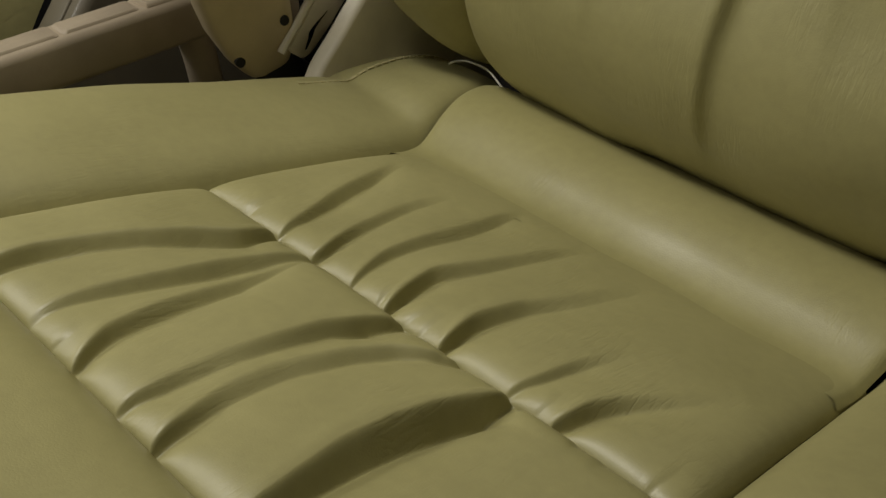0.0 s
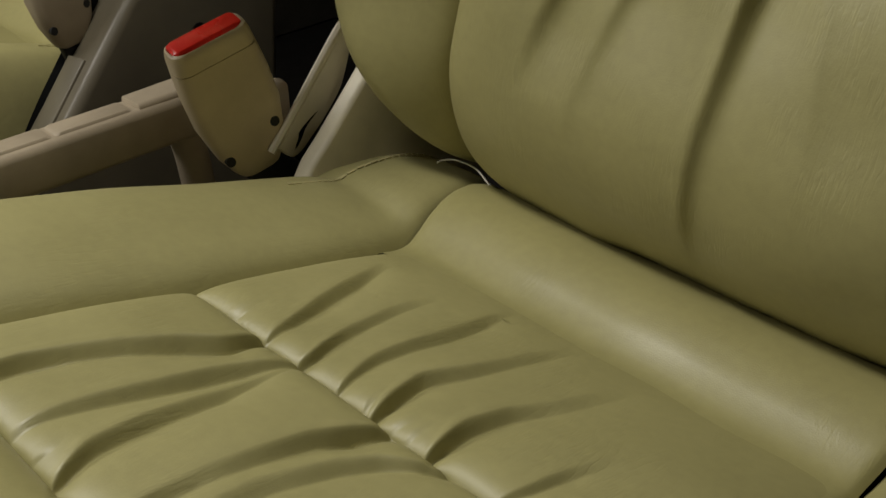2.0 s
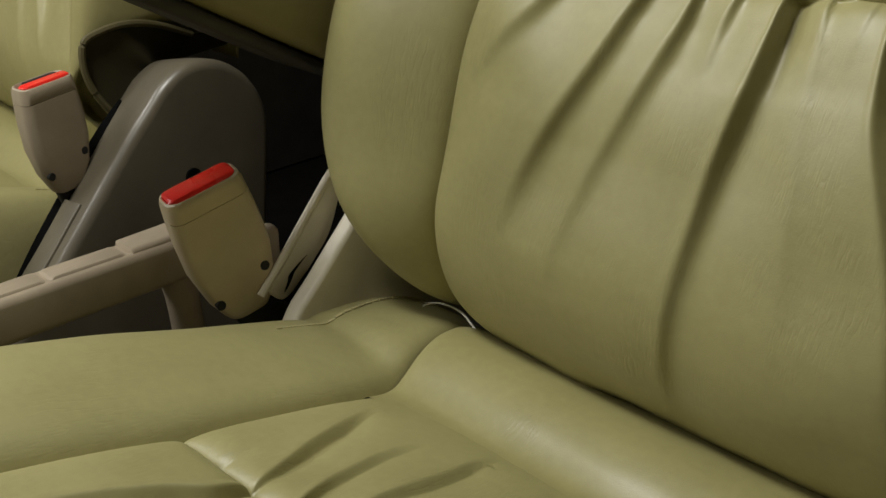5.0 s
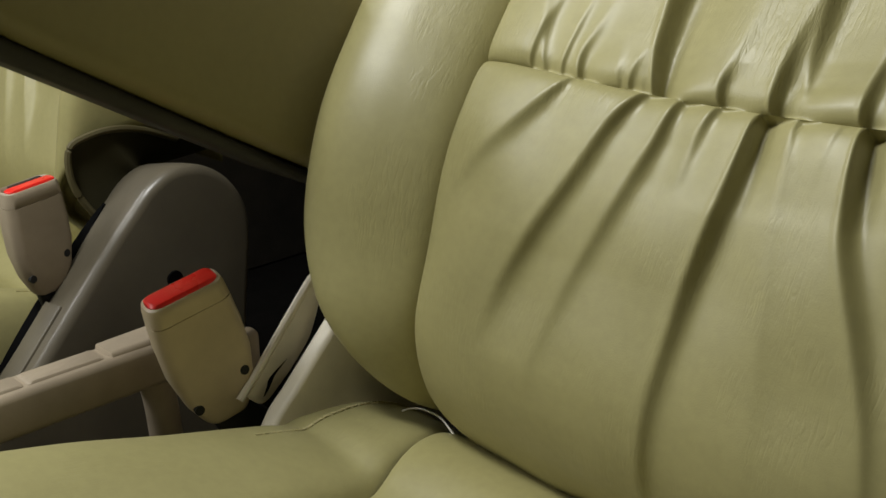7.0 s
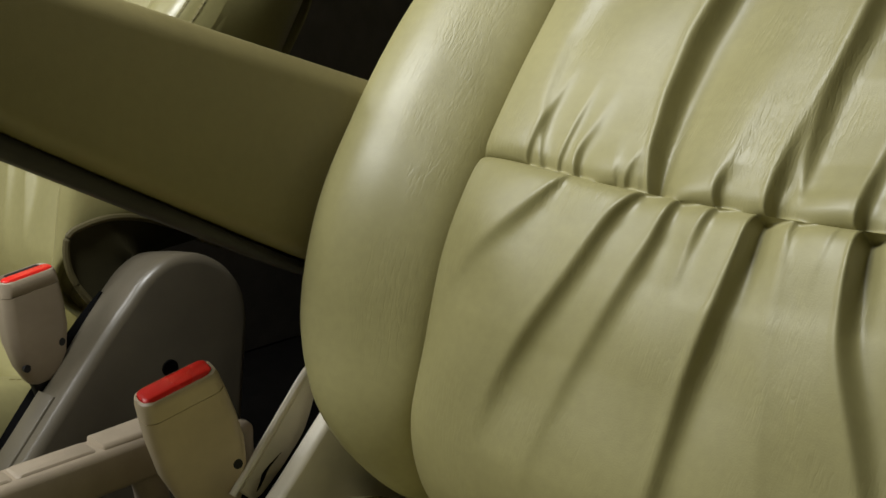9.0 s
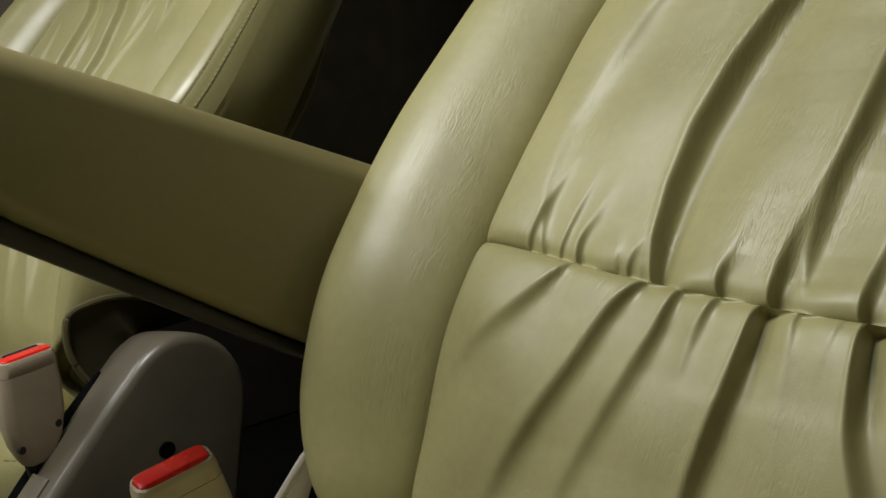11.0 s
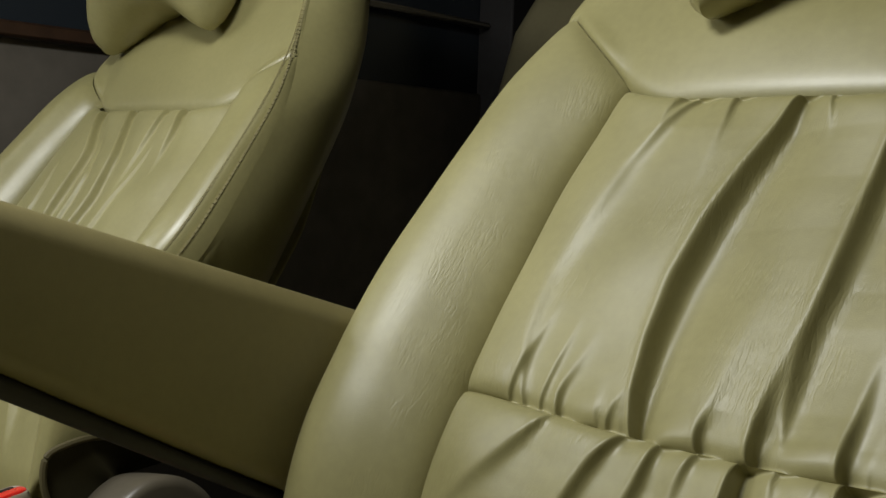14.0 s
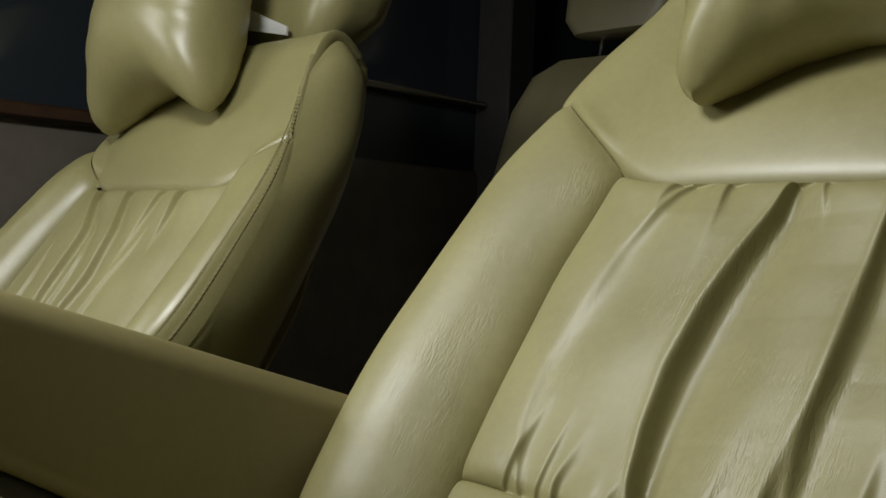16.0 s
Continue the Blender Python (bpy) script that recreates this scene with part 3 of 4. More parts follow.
    if m > 0:
        w_front = w_front + np.interp(run[:60], [0, sb(0.071, 0.352), sb(0.064, 0.425), sb(0.1165, 0.55), sb(0.155, 0.603), sb(0.25, 0.738), sb(0.318, 0.848)], [0, 0, 0.003, 0.002, 0.0005, -0.0025, -0.001])
    if m < 0:
        w_front = w_front - 0.028 * np.clip((sb(0.155, 0.603) - run[:60]) / 0.12, 0, 1) - np.interp(run[:60], [sb(0.110, 0.54), sb(0.155, 0.603), sb(0.25, 0.738), sb(0.290, 0.800), sb(0.318, 0.848), sb(0.334, 0.880)], [0.024, 0.026, 0.030, 0.042, 0.034, -0.006])
    w_top, w_rear = [w_front[-1], w_front[-1] * 0.96, w_front[-1]], w_front[::-1][:len(rear)]
    if m < 0:
        w_top, w_rear = [w_front[-1], w_front[-1] * 0.97, 0.142], np.linspace(0.142, 0.186, len(rear))
    back.wout = (run, np.concatenate([w_front, np.interp(np.linspace(0, 1, len(top)), [0, 0.5, 1], w_top), w_rear]))
    back.rise = ([0, sb(0.122, 0.300), sb(0.090, 0.325), sb(0.071, 0.352), sb(0.061, 0.388), sb(0.075, 0.47), sb(0.155, 0.603), sb(0.25, 0.738), sb(0.290, 0.800), b_top, b_end], [0.0, 0.05, 0.2, 0.45, 0.75, 1.0, 1.0, 0.62, 0.12, 0.0, 0.0])
    back.wout = tuple(list(v) for v in back.wout)
    back.soften(back.xi, back.rise, back.wout)
    arc = lambda x: b_t + 0.018 * np.clip((np.abs(x) - 0.085) / 0.055, 0, 1.2) ** 2
    middle = lambda x: b_m - 0.009 * (1 - np.clip(x / 0.14, -1, 1) ** 2)
    add("backrest_insert", insert_panel(back, b0, middle, int(520 * k), int(200 * k), 0.008, 0.003, 0.005, LOWER_FOLDS, True, 0.015, 13, 0.0016, flank=m, ease=0.0, ripple=0.0009), LEATHER, True, "gathered olive leather panel with folds fanning down")
    add("backrest_insert", insert_panel(back, middle, arc, int(520 * k), int(200 * k), 0.008, 0.003, 0.005, upper_folds, False, 0.015, 15, 0.0016, m, ripple=0.0008), LEATHER, True, "gathered olive leather panel with long upright folds")
    b_corner, b_out = float(arc(np.array(0.14))), sb(0.290, 0.797)
    upper = lambda q: b_corner + (b_out - b_corner) * np.clip(q / 0.8, 0, 1) ** 0.9
    for side in (-1, 1):
        P = wing_panel(back, side, b0, upper, int(120 * k), int(220 * k), 0.007, 0.005, 0.0013, 17, 0.008)
        if m < 0 and side < 0:
            e = np.hypot((P[..., 1] - 0.105) / 0.085, (P[..., 2] - 0.398) / 0.054)
            P[..., 0] += 0.022 * np.clip((1.0 - e) / 0.2, 0, 1)
        add("backrest_bolster", P, LEATHER_CREASED if m > 0 else LEATHER_SMOOTH, side < 0, "full rounded side bolster with fine wrinkles")
    # the shoulder panel over the whole width
    na, ns = int(150 * k), int(70 * k)
    c = np.linspace(-1, 1, na)
    C, B = np.meshgrid(c, np.linspace(0, 1, ns) ** 1.3)
    q = np.clip((np.abs(C) - 0.5) / 0.5, 0, 1)
    lo = np.where(np.abs(C) < 0.5, arc(C / 0.5 * 0.14), upper(q))
    S = lo + (b_top + 0.03 - lo) * B
    xi, wo = back.half(S)
    ox, oz = back.wing_at(q, S)
    X = np.where(np.abs(C) < 0.5, C / 0.5 * xi, np.sign(C) * (xi + ox * (wo - xi)))
    y, z, ny, nz = back.base(S)
    d = S - lo
    oz = np.where(oz > 0, oz * np.exp(-(d / 0.013) ** 2), oz)
    h = oz + (0.012 * (1 - np.exp(-d / 0.0055)) + 0.006 * (1 - np.clip(X / 0.2, -1, 1) ** 2) * np.exp(-((d - 0.06) / 0.05) ** 2) - 0.004) * back.relief(q) * (1 - B ** 6)
    add("shoulder_panel", np.stack([X, y + ny * h, z + nz * h], 2), LEATHER_SMOOTH, True, "smooth leather shoulder panel with a rolled lower edge")
    # rear shell
    na, ns = int(60 * k), int(60 * k)
    C, B = np.meshgrid(np.linspace(-1, 1, na), np.linspace(0, 1, ns))
    q = np.clip((np.abs(C) - 0.5) / 0.5, 0, 1)
    S = b_top + 0.03 + (b_end - b_top - 0.03) * B
    xi, wo = back.half(S)
    ox, oz = back.wing_at(q, S)
    X = np.where(np.abs(C) < 0.5, C / 0.5 * xi, np.sign(C) * (xi + ox * (wo - xi)))
    y, z, ny, nz = back.base(S)
    add("backrest_shell", np.stack([X, y + ny * oz, z + nz * oz], 2), LEATHER_SMOOTH, True)
    # twin rows of stitches where the bolster turns to the side
    for qs in (back.corner - 0.075, back.corner - 0.035) if m < 0 else ():
        Ss = np.arange(sb(0.110, 0.54), sb(0.334, 0.880), 0.0052)
        xi, wo = back.half(Ss)
        ox, oz = back.wing_at(np.full_like(Ss, qs), Ss)
        y, z, ny, nz = back.base(Ss)
        h = oz + 0.0076
        row_of_stitches(place_x(np.stack([-(xi + ox * (wo - xi)), y + ny * h, z + nz * h], 1), xc, m), m, seat)
    return seat, cush, back


# ---- structure ----
def wall(name, size, at, mat, label):
    return tagged(part(name, moved(rounded_box(size, 0.004, 1), pose(*at)), mat), label, kind="structure")


wall("floor", (3.0, 4.0, 0.04), (-0.2, 0.4, -0.02), CARPET, "dark carpeted car floor")
wall("ceiling", (3.0, 4.0, 0.04), (-0.2, 0.4, 1.35), LINER, "pale cloth roof lining of the car")
wall("wall_near", (0.05, 4.0, 1.35), (0.95, 0.4, 0.675), PILLAR, "dark side of the car by the open door")
wall("wall_rear", (3.0, 0.05, 1.35), (-0.2, 2.2, 0.675), PILLAR, "dark rear of the car")
# Unseen wall, placed at this depth and height to shade the lower backrest.
wall("wall_front", (3.0, 0.05, 0.74), (-0.2, -0.68, 0.37), PILLAR, "unseen dark front wall, added to block low light")
wall("wall_far", (0.06, 4.0, 0.842), (-1.16, 0.4, 0.421), DOOR, "beige door panel, darkened for the dim far side")
wall("window_1", (0.012, 4.0, 0.56), (-1.15, 0.4, 1.08), GLASS, "dark tinted side window at night")
wall("trim", (0.02, 1.2, 0.022), (-1.12, 0.0, 0.850), WOOD, "brown wood strip along the door top")
wall("window_sill", (0.02, 0.42, 0.012), (-1.12, 1.02, 0.978), BEIGE_SHADED, "dull ledge under the rear side window")
wall("wall_pillar", (0.09, 0.08, 1.35), (-1.10, 1.27, 0.675), PILLAR, "dark upright centre pillar")

# ---- the seats ----
near_seat, _, _ = car_seat(0.0, 1, 1.0, "olive leather front car seat with gathered folds, reclined", UPPER_FOLDS)
far_seat, _, far_back = car_seat(-0.725, -1, 0.6, "olive leather driver seat beyond the handbrake, reclined", FAR_FOLDS)

# driver seat's padded side, stitched corner to rounded rear, shaped to the camera's view
U = np.linspace(0, 1, 50)
SS = far_back.s_at(0.086, 0.50) + (far_back.s_at(0.338, 0.886) - far_back.s_at(0.086, 0.50)) * U
xi, wo = far_back.half(SS)
ox, oz = far_back.wing_at(np.full_like(SS, far_back.corner - 0.012), SS)
y, z, ny, nz = far_back.base(SS)
front_edge = np.stack([-0.725 + xi + ox * (wo - xi) + 0.001, y + ny * (oz + 0.006), z + nz * (oz + 0.006)], 1)
rear_knots = [0, 0.36, 0.53, 0.78, 1]
rear_edge = np.stack([np.interp(U, rear_knots, k) for k in ([-0.520, -0.527, -0.535, -0.550, -0.562], [0.196, 0.312, 0.357, 0.395, 0.408], [0.470, 0.664, 0.735, 0.814, 0.864])], 1)
rear_edge = np.stack([np.convolve(np.pad(c, 6, mode="reflect", reflect_type="odd"), np.hanning(13) / np.hanning(13).sum(), mode="valid") for c in rear_edge.T], 1)
V = np.linspace(0, 1, 40)
W = np.clip(V / 0.86, 0, 1)[None, :, None]
side = front_edge[:, None] * (1 - W) + rear_edge[:, None] * W
turn = np.clip((V - 0.6) / 0.4, 0, 1)[None]
side[..., 0] += np.interp(U, [0, 0.45, 0.75, 1], [0.007, 0.009, 0.011, 0.013])[:, None] * np.sin(np.pi * W[..., 0]) - 0.050 * turn ** 2.2 - 0.035 * np.clip((U - 0.9) / 0.1, 0, 1)[:, None] ** 2.5
side[..., 1] += 0.012 * np.clip((V - 0.86) / 0.14, 0, 1)[None]
side[..., 2] += 0.034 * np.clip((U - 0.72) / 0.28, 0, 1)[:, None] ** 2 * np.sin(np.pi * W[..., 0])
part("side_panel", grid(side, False), LEATHER_SMOOTH, far_seat, "smooth olive side of the backrest", 0)


# ---- armrest ----
def armrest():
    arm = thing("armrest", "padded olive leather armrest raised beside the seat back", "armrest")
    pad, base = [], []
    n = 40
    for i in range(n + 1):
        u = i / n
        yc = 0.14 - 0.315 * u
        top = 0.587 + (0.14 - yc) * 0.297
        low = 0.426 + (0.14 - yc) * 0.460 + 0.075 * max(0, 0.05 - yc)
        bot = low + 0.005 * max(0, (0.06 - yc) / 0.2) ** 1.6
        e = max(0.02, math.sqrt(max(0, 1 - max(0, (u - 0.87) / 0.13) ** 2)))
        w = 0.075 * (0.6 + 0.4 * e)
        pad.append(place(ring(w, (top - bot) * e, 0.018, 8), (-0.292, yc, (top + bot) / 2), (1, 0, 0), (0, -0.2, 0.98)))
        base.append(place(ring(0.056 * (0.6 + 0.4 * e), (bot - low + 0.012) * e, 0.006, 4), (-0.292, yc, low - 0.003 + (bot - low + 0.012) / 2), (1, 0, 0), (0, -0.2, 0.98)))
    part("pad", loft(pad), LEATHER_SHADED, arm)
    # The dark plastic puts the underside's shade into its colour.
    part("base", loft(base), PILLAR, arm, "plastic underside with shade in its dark colour")
    return arm


armrest()


# ---- belt buckles ----
def buckle(at, axis_w, axis_u, label, size=1.0, mat=BEIGE, back=True):
    b = thing("seat_belt_buckle", label, "seat belt buckle", "front seat belt buckles")
    w = Vector(axis_w).normalized()
    u = Vector(axis_u).normalized()
    n = w.cross(u).normalized()
    u = n.cross(w).normalized()
    o = Vector(at)
    w, u, n = w * size, u * size, n * size
    P = lambda ww, uu, nn: np.array(o + w * ww + u * uu + n * nn)
    ux, nx, wx = np.array(u), np.array(n), np.array(w)
    form = ((-0.108, 0.024, 0.012), (-0.106, 0.031, 0.016), (-0.100, 0.038, 0.020), (-0.085, 0.050, 0.024), (-0.06, 0.0595, 0.026), (-0.035, 0.0595, 0.0265), (-0.0145, 0.0565, 0.0265))
    half_t = lambda uu: float(np.interp(uu, [f[0] for f in form], [f[2] for f in form])) / 2
    part("shell", loft([place(ring(ww, tt, 0.009), P(0, uu, 0), wx, nx) for uu, ww, tt in form]), mat, b)
    secs = [place(ring(ww, tt, 0.009), P(0, uu, 0), wx, nx) for uu, ww, tt in ((-0.0143, 0.0555, 0.0257), (-0.0138, 0.0563, 0.0264), (-0.005, 0.0545, 0.026), (-0.001, 0.0525, 0.0245), (0.0, 0.0495, 0.0222), (-0.001, 0.048, 0.0205), (-0.004, 0.0475, 0.020))]
    part("rim", loft(secs), mat, b)
    sh, th = (0.0, 0.0178) if back else (0.0042, 0.0115)
    secs = [place(ring(ww, th - e, 0.004), P(0.0, uu, sh), wx, nx) for uu, ww, e in ((-0.006, 0.0480, 0), (0.0006, 0.0476, 0.0004), (0.0016, 0.0455, 0.002))]
    part("release_button", loft(secs), RED, b, "bright red release button")
    if not back:
        # A black plug paints in the shade of the tongue slot.
        slit = [place(ring(0.034, 0.0045, 0.002), P(0.002, uu, -0.0065), wx, nx) for uu in (-0.004, 0.0002)]
        part("tongue_slot", loft(slit), BLACK, b, "black strip painted as a slot's shade for the belt tongue")
    # Black plugs flush with the shell stand in for the shade in screw holes.
    for ww, uu in ((-0.020, -0.085), (0.018, -0.073)):
        secs = [P(ww, uu, 0) + nx * d + 0.0034 * np.array([math.cos(a) * wx + 1.15 * math.sin(a) * ux for a in np.linspace(0, 2 * math.pi, 14, endpoint=False)]) for d in (0.004, half_t(uu) + 0.0003)]
        part("screw_hole", loft(secs), BLACK, b)
    secs = [place(ring(ww, 0.012, 0.004), P(sh, uu, -0.001), wx, nx) for uu, ww, sh in ((-0.21, 0.050, 0.034), (-0.15, 0.044, 0.018), (-0.12, 0.036, 0.008), (-0.10, 0.028, 0.0))]
    part("stalk", loft(secs), BLACK, b, "black flexible stalk")
    return b


buckle((-0.290, -0.026, 0.402), (0.20, 0.93, 0.28), (0.0, -0.33, 0.94), "beige belt buckle with red button beside the seat")
buckle((-0.487, -0.030, 0.431), (-0.12, 0.97, 0.10), (0.05, -0.22, 0.97), "beige belt buckle, dimmed in colour, with red button beyond the handbrake", 0.84, BEIGE_DIM, False)


# ---- recliner covers ----
def side_cover(outline, x0, x1, mat, label, parent, drop=0.0, r=0.006):
    """A wedge of moulded plastic at a seat's side; outline in y, z; x0 is the face towards the tunnel, the ledge falls by drop."""
    c, _ = spline(outline, 90)
    mid = c.mean(0)
    T = np.gradient(c, axis=0)
    T /= np.linalg.norm(T, axis=1)[:, None]
    N = np.stack([-T[:, 1], T[:, 0]], 1)
    sgn, wide = np.sign(x1 - x0), abs(x1 - x0)
    rows = []
    steps = [(0.0, -0.16), (-0.0005, -0.03)] + [(r * (1 - math.sin(a)), -r * (1 - math.cos(a))) for a in np.linspace(math.pi / 2, 0.0, 9)]
    steps += [(r + (wide - r - 0.004) * f, -drop * f ** 1.2) for f in (0.25, 0.5, 0.75, 1.0)] + [(wide - 0.001, -drop - 0.002), (wide, -drop - 0.006), (wide, -drop - 0.04)]
    for dx, off in steps:
        if off < -0.1:
            q = np.stack([mid[0] + (c[:, 0] - mid[0]) * 0.8, np.full(len(c), c[:, 1].min() - 0.001)], 1)
        else:
            q = c + N * off
        rows.append(np.stack([np.full(len(q), x0 + sgn * dx), q[:, 0], q[:, 1]], 1))
    return part("side_cover", grid(np.array(rows), sgn < 0), mat, parent, label, 30)


def slot(outline, x0, x1, parent, lift=0.0015):
    """A black strip laid along a cover's ledge, painting in a slot's shade."""
    c, _ = spline(outline, 30)
    T = np.gradient(c, axis=0)
    T /= np.linalg.norm(T, axis=1)[:, None]
    N = np.stack([-T[:, 1], T[:, 0]], 1)
    w = np.sin(np.linspace(0.05, np.pi - 0.05, 30))[:, None] ** 0.6
    rows = [np.column_stack([np.full(30, (x0 + x1) / 2) + f * (x1 - x0) / 2 * w[:, 0], c + N * (lift + d)]) for f, d in ((-1, -0.003), (-1, 0), (1, 0), (1, -0.003))]
    return part("slot", grid(np.array(rows), x1 < x0), GAP, parent, "black strip painted as a slot's shade")


far_cover = side_cover([(-0.135, 0.14), (-0.128, 0.20), (-0.105, 0.250), (-0.062, 0.300), (-0.032, 0.335), (0.008, 0.382), (0.030, 0.405), (0.047, 0.422), (0.070, 0.433), (0.098, 0.430), (0.125, 0.411), (0.141, 0.377), (0.138, 0.326), (0.130, 0.25), (0.12, 0.14)],
                       -0.44, -0.503, BEIGE_SHADED, "beige moulded recliner cover with shade in its colour", far_seat, 0.010, 0.008)
slot([(-0.085, 0.272), (-0.062, 0.300), (-0.032, 0.335), (0.008, 0.382), (0.030, 0.405)], -0.488, -0.503, far_cover, -0.0075)
part("ledge_plate", loft([place(ring(0.026, 0.004, 0.0015, 3), (-0.470, y, z), (0.99, 0, 0.12), (0, -0.76, 0.65)) for y, z in ((-0.082, 0.274), (-0.056, 0.303), (-0.028, 0.336))]), BEIGE_SHADED, far_cover, "inset plate on the ledge")
# A black disc on the face paints in the hole's shade.
ring_pts = [np.array((-0.4375 + d, 0.061, 0.342)) + 0.007 * np.array([(0, math.cos(a), math.sin(a)) for a in np.linspace(0, 2 * math.pi, 16, endpoint=False)]) for d in (-0.006, 0.0)]
part("screw_hole", loft(ring_pts), GAP, far_cover)
# rounded opening in leather above the cover; dark rim and sheet paint its shade
rim = [(0.062, 0.352), (0.040, 0.378), (0.024, 0.402), (0.017, 0.423), (0.019, 0.445), (0.034, 0.453), (0.059, 0.455), (0.092, 0.447), (0.13, 0.431)]
part("opening_piping", tube([(-0.5135 + 0.10 * min(y, 0.05) - 0.3 * max(0, y - 0.05), y, z) for y, z in rim], 0.0030, samples=90), RIM_SHADED, far_seat, "raised leather edge of a rounded opening")
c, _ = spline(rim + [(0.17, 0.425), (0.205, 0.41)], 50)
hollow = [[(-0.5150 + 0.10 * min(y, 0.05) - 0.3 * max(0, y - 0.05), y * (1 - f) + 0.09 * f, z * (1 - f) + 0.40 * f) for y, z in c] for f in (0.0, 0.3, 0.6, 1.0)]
part("opening", grid(np.array(hollow) - np.array((0.002, 0, 0)), False), SHADED, far_seat, "dark sheet painting the shade in the seat side's rounded opening")
near_cover = side_cover([(-0.02, 0.15), (-0.012, 0.26), (0.008, 0.306), (0.028, 0.327), (0.055, 0.354), (0.082, 0.381), (0.115, 0.410), (0.15, 0.415), (0.18, 0.37), (0.19, 0.27), (0.18, 0.16)],
                        -0.242, -0.2575, BEIGE_LIGHTENED, "light beige moulded recliner cover", near_seat, 0.0, 0.004)


def sheet(name, outline, x0, x1, mat, parent, label, r=0.0015):
    """A moulded plate of even thickness with softened edges; outline in y, z."""
    c, _ = spline(outline + outline[:1], 80)
    c = c[:-1]
    mid = c.mean(0)
    way = np.sign(x1 - x0)
    rows = [(x0, 0.94), (x0 + way * r * 0.4, 0.985), (x0 + way * r, 1.0), (x1, 1.0)]
    return part(name, loft([np.column_stack([np.full(len(c), x), mid + (c - mid) * f]) for x, f in rows]), mat, parent, label, 40)


plate = sheet("recliner_plate", [(0.009, 0.317), (0.03, 0.340), (0.054, 0.367), (0.074, 0.3875), (0.0785, 0.3786), (0.075, 0.367), (0.066, 0.345), (0.053, 0.330), (0.040, 0.318), (0.022, 0.306)],
              -0.272, -0.281, BEIGE_LIGHTENED, near_seat, "light beige curved plate with a split")
part("lip", tube([(-0.2745, 0.004, 0.315), (-0.2745, 0.03, 0.3425), (-0.2745, 0.054, 0.369), (-0.2745, 0.085, 0.4005)], 0.0028, 8), BEIGE_LIGHTENED, plate, "raised edge along the plate")
sheet("split", [(0.044, 0.334), (0.034, 0.3285), (0.027, 0.3235), (0.0255, 0.319), (0.022, 0.312), (0.0245, 0.3135), (0.029, 0.3195), (0.033, 0.3255)], -0.2717, -0.274, GAP, plate, "dark split in the plate", 0.0003)
part("recliner_knob", moved(rounded_box((0.016, 0.018, 0.10), 0.006), pose(-0.304, 0.032, 0.300)), BEIGE_DIM, near_seat, "small rounded beige knob")
part("edge_piping", tube([(-0.1845, 0.0718, 0.3155), (-0.1828, 0.0760, 0.3162), (-0.1766, 0.0817, 0.3164), (-0.1635, 0.0857, 0.3140), (-0.1495, 0.0835, 0.3090), (-0.1351, 0.0795, 0.3040)], 0.0007), PIPING, near_seat, "thin white edging at the cushion corner")


# ---- handbrake ----
def handbrake():
    hb = thing("handbrake_lever", "beige plastic handbrake lever between the seats", "handbrake")
    rings = []
    for y, h, w in ((-0.42, 0.022, 0.020), (-0.415, 0.030, 0.026), (-0.3, 0.034, 0.029), (0.02, 0.034, 0.029), (0.034, 0.030, 0.026), (0.038, 0.020, 0.018)):
        rings.append(place(ring(w, h, 0.006), (-0.366, y, 0.3190), (1, 0, 0), (0, 0, 1)))
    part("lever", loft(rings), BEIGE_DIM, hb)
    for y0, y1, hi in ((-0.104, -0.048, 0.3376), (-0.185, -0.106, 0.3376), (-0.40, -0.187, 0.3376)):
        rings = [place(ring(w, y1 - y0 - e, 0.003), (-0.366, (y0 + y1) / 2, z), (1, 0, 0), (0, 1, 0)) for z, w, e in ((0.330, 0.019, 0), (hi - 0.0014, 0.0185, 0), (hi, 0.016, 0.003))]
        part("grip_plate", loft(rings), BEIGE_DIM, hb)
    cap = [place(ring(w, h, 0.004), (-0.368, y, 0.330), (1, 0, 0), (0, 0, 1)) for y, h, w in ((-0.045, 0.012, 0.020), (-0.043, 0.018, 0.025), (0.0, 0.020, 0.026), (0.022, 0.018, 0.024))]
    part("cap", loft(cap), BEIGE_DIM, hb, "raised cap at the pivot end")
    part("bracket", tube([(-0.366, -0.014, 0.318), (-0.367, -0.006, 0.300), (-0.368, 0.0, 0.25), (-0.368, 0.004, 0.12)], 0.0125, 12), BEIGE_DIM, hb)
    part("base", moved(rounded_box((0.10, 0.5, 0.16), 0.015), pose(-0.372, -0.2, 0.08)), BLACK, hb)
    return hb


handbrake()


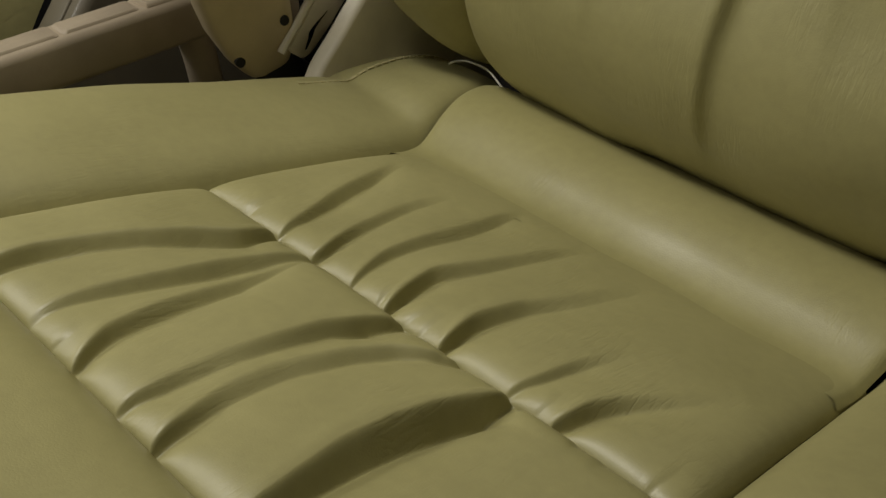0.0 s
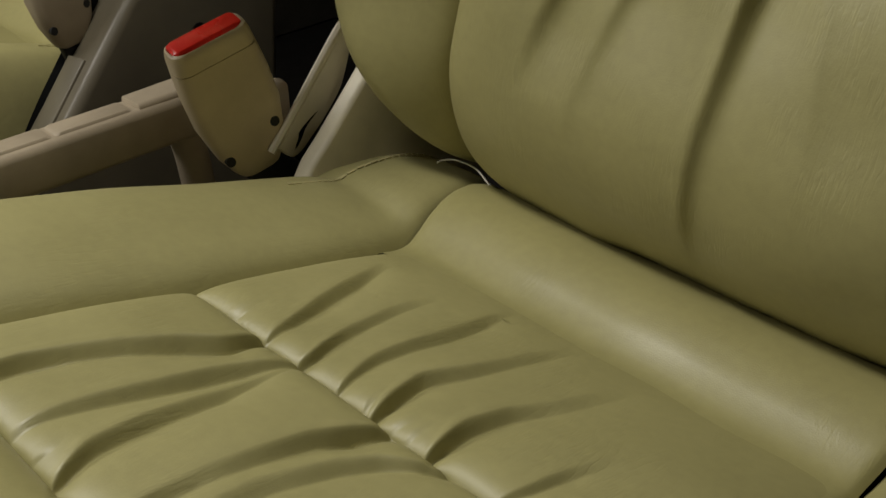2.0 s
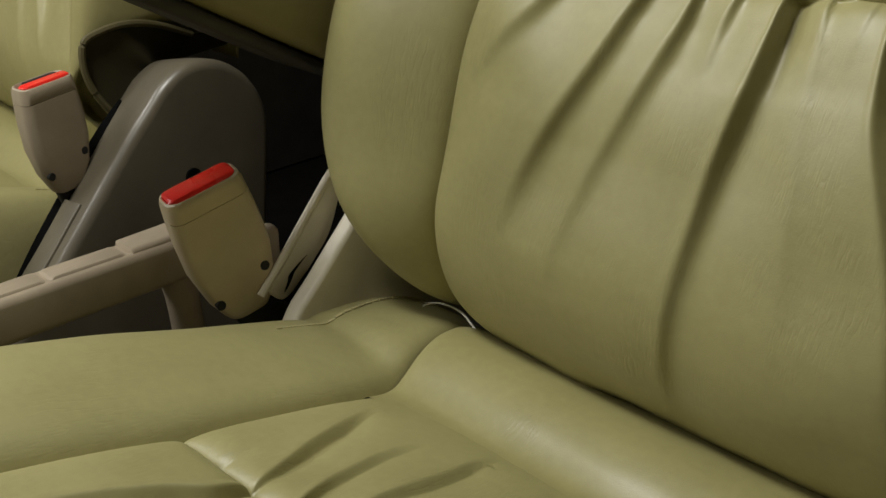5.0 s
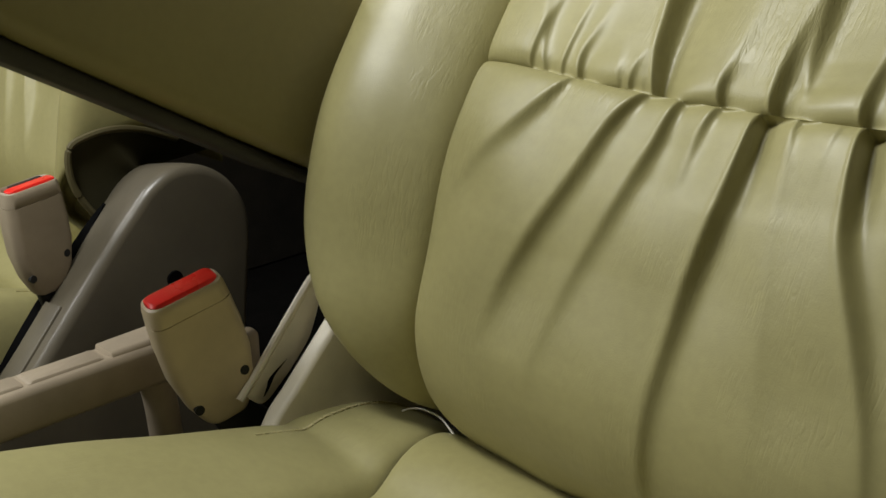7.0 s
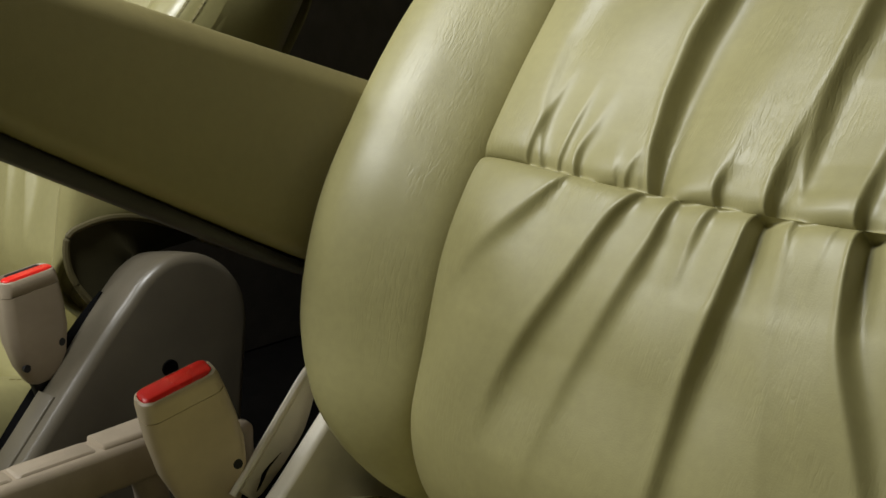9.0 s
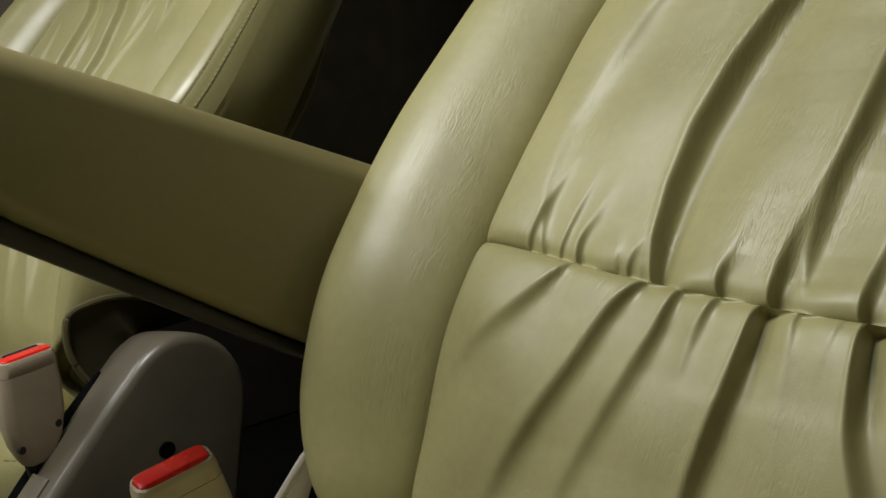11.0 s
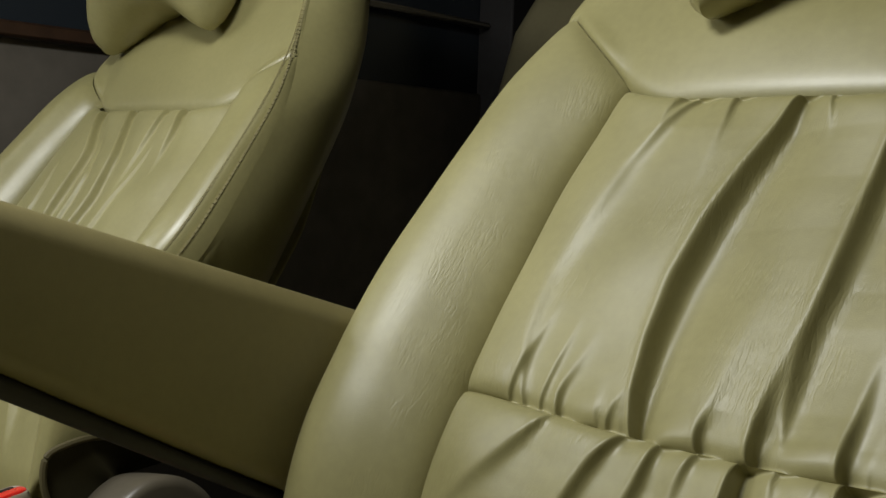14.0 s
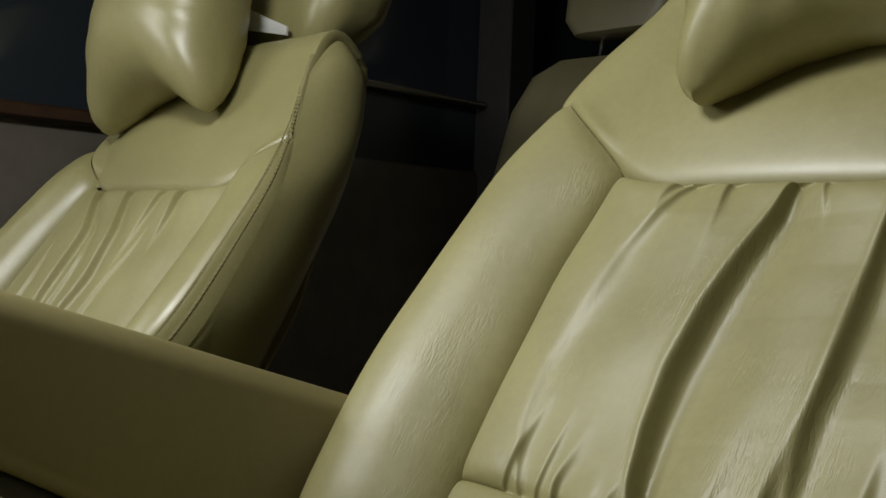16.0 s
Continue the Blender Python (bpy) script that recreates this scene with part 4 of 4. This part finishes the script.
# ---- neck pillows and headrests ----
def neck_pillow(xc, y, z, lean, roll, label):
    """A bone-shaped pillow with pinched lobes."""
    n, mm = 90, 48
    th = np.linspace(0, 2 * np.pi, n, endpoint=False)
    ph = np.linspace(-np.pi / 2, np.pi / 2, mm)
    TH, PH = np.meshgrid(th, ph)
    dx, dy, dz = np.cos(PH) * np.cos(TH), np.sin(PH), np.cos(PH) * np.sin(TH)
    rho = (np.abs(dx) ** 3.2 + np.abs(dz) ** 3.2) ** (1 / 3.2)
    k = 1 / (rho ** 2.3 + np.abs(dy) ** 2.3) ** (1 / 2.3)
    corner = np.clip(2 * np.abs(dx * dz) / (dx ** 2 + dz ** 2 + 1e-6), 0, 1) ** 5 * np.clip(rho, 0, 1) ** 3
    k = k * (1 + 0.36 * corner ** 2)
    X = 0.112 * k * dx
    waist = 0.66 + 0.34 * np.clip(np.abs(X) / 0.098, 0, 1) ** 1.8
    Z = 0.118 * k * dz * waist
    Y = 0.072 * k * dy * (0.8 + 0.2 * waist) * (1 - 0.42 * corner * np.clip(rho, 0, 1))
    rim = np.clip(rho * k, 0, 1) ** 4
    Y = Y + 0.0016 * np.sin(17 * TH + 1.5 * np.sin(3 * TH)) * rim * np.sign(dy)
    t, r = radians(lean), radians(roll)
    X, Z = X * math.cos(r) - Z * math.sin(r), Z * math.cos(r) + X * math.sin(r)
    P = np.stack([xc + X, y + Y * math.cos(t) + Z * math.sin(t), z + Z * math.cos(t) - Y * math.sin(t)], 2)
    p = thing("neck_pillow", label, "pillow", "neck pillows")
    part("cover", grid(P, True, True), LEATHER_SMOOTH, p)
    return p


neck_pillow(0.006, 0.296, 0.901, 24, 4, "bone-shaped olive leather neck pillow on the seat top")
neck_pillow(-0.782, 0.284, 0.926, 10, 5, "bone-shaped olive leather neck pillow with pinched corners")


def headrest(xc, y, z, label, mat, scale=1.0):
    h = thing("headrest", label, "headrest", "headrests")
    rings = []
    for u, w, d in ((-0.085, 0.16, 0.05), (-0.08, 0.20, 0.08), (-0.05, 0.24, 0.105), (0.0, 0.25, 0.11), (0.05, 0.23, 0.10), (0.075, 0.19, 0.08), (0.085, 0.14, 0.05)):
        rings.append(place(ring(w * scale, d * scale, 0.038), (xc, y + u * 0.3, z + u * scale), (1, 0, 0), (0, 1, 0)))
    part("pad", loft(rings), mat, h)
    for sx in (-0.05, 0.05):
        part("post", tube([(xc + sx, y - 0.03, z - 0.15), (xc + sx, y - 0.01, z - 0.05)], 0.005, samples=6), CHROME, h)
    return h


headrest(0.0, 0.44, 1.04, "olive leather headrest of the reclined seat", LEATHER_SMOOTH)
headrest(-0.725, 0.44, 0.995, "olive leather headrest behind the neck pillow", LEATHER_SMOOTH)


# ---- rear seat ----
def rear_seat(xc, label):
    r = thing("rear_seat", label, "car seat")
    rings = []
    for z, y, w, d in ((0.30, 1.10, 0.46, 0.14), (0.5, 1.13, 0.50, 0.15), (0.75, 1.18, 0.50, 0.14), (0.95, 1.22, 0.46, 0.12), (1.02, 1.235, 0.40, 0.10), (1.05, 1.24, 0.30, 0.05)):
        rings.append(place(ring(w, d, 0.05), (xc, y, z), (1, 0, 0), (0, 1, 0)))
    part("backrest", loft(rings), REAR_CLOTH, r)
    part("cushion", moved(rounded_box((0.5, 0.46, 0.16), 0.05, 4), pose(xc, 0.93, 0.30)), REAR_CLOTH, r)
    part("base", moved(rounded_box((0.46, 0.4, 0.22), 0.02), pose(xc, 0.95, 0.11)), BLACK, r)
    return r


rear_seat(-0.785, "dim olive leather rear seat behind the front seats")
headrest(-0.785, 1.25, 1.17, "dim olive headrest of the rear seat", REAR_CLOTH)

# ---- white strap between pillow and headrest ----
strap = thing("pillow_strap", "white strap behind the neck pillow", "strap")
rings = [place(ring(0.003, h, 0.001, 2), c, (0, 1, 0), (0.1, 0, 1)) for c, h in (((-0.80, 0.352, 0.957), 0.030), ((-0.74, 0.358, 0.945), 0.026), ((-0.665, 0.365, 0.923), 0.010))]
part("band", loft(rings), WHITE, strap)
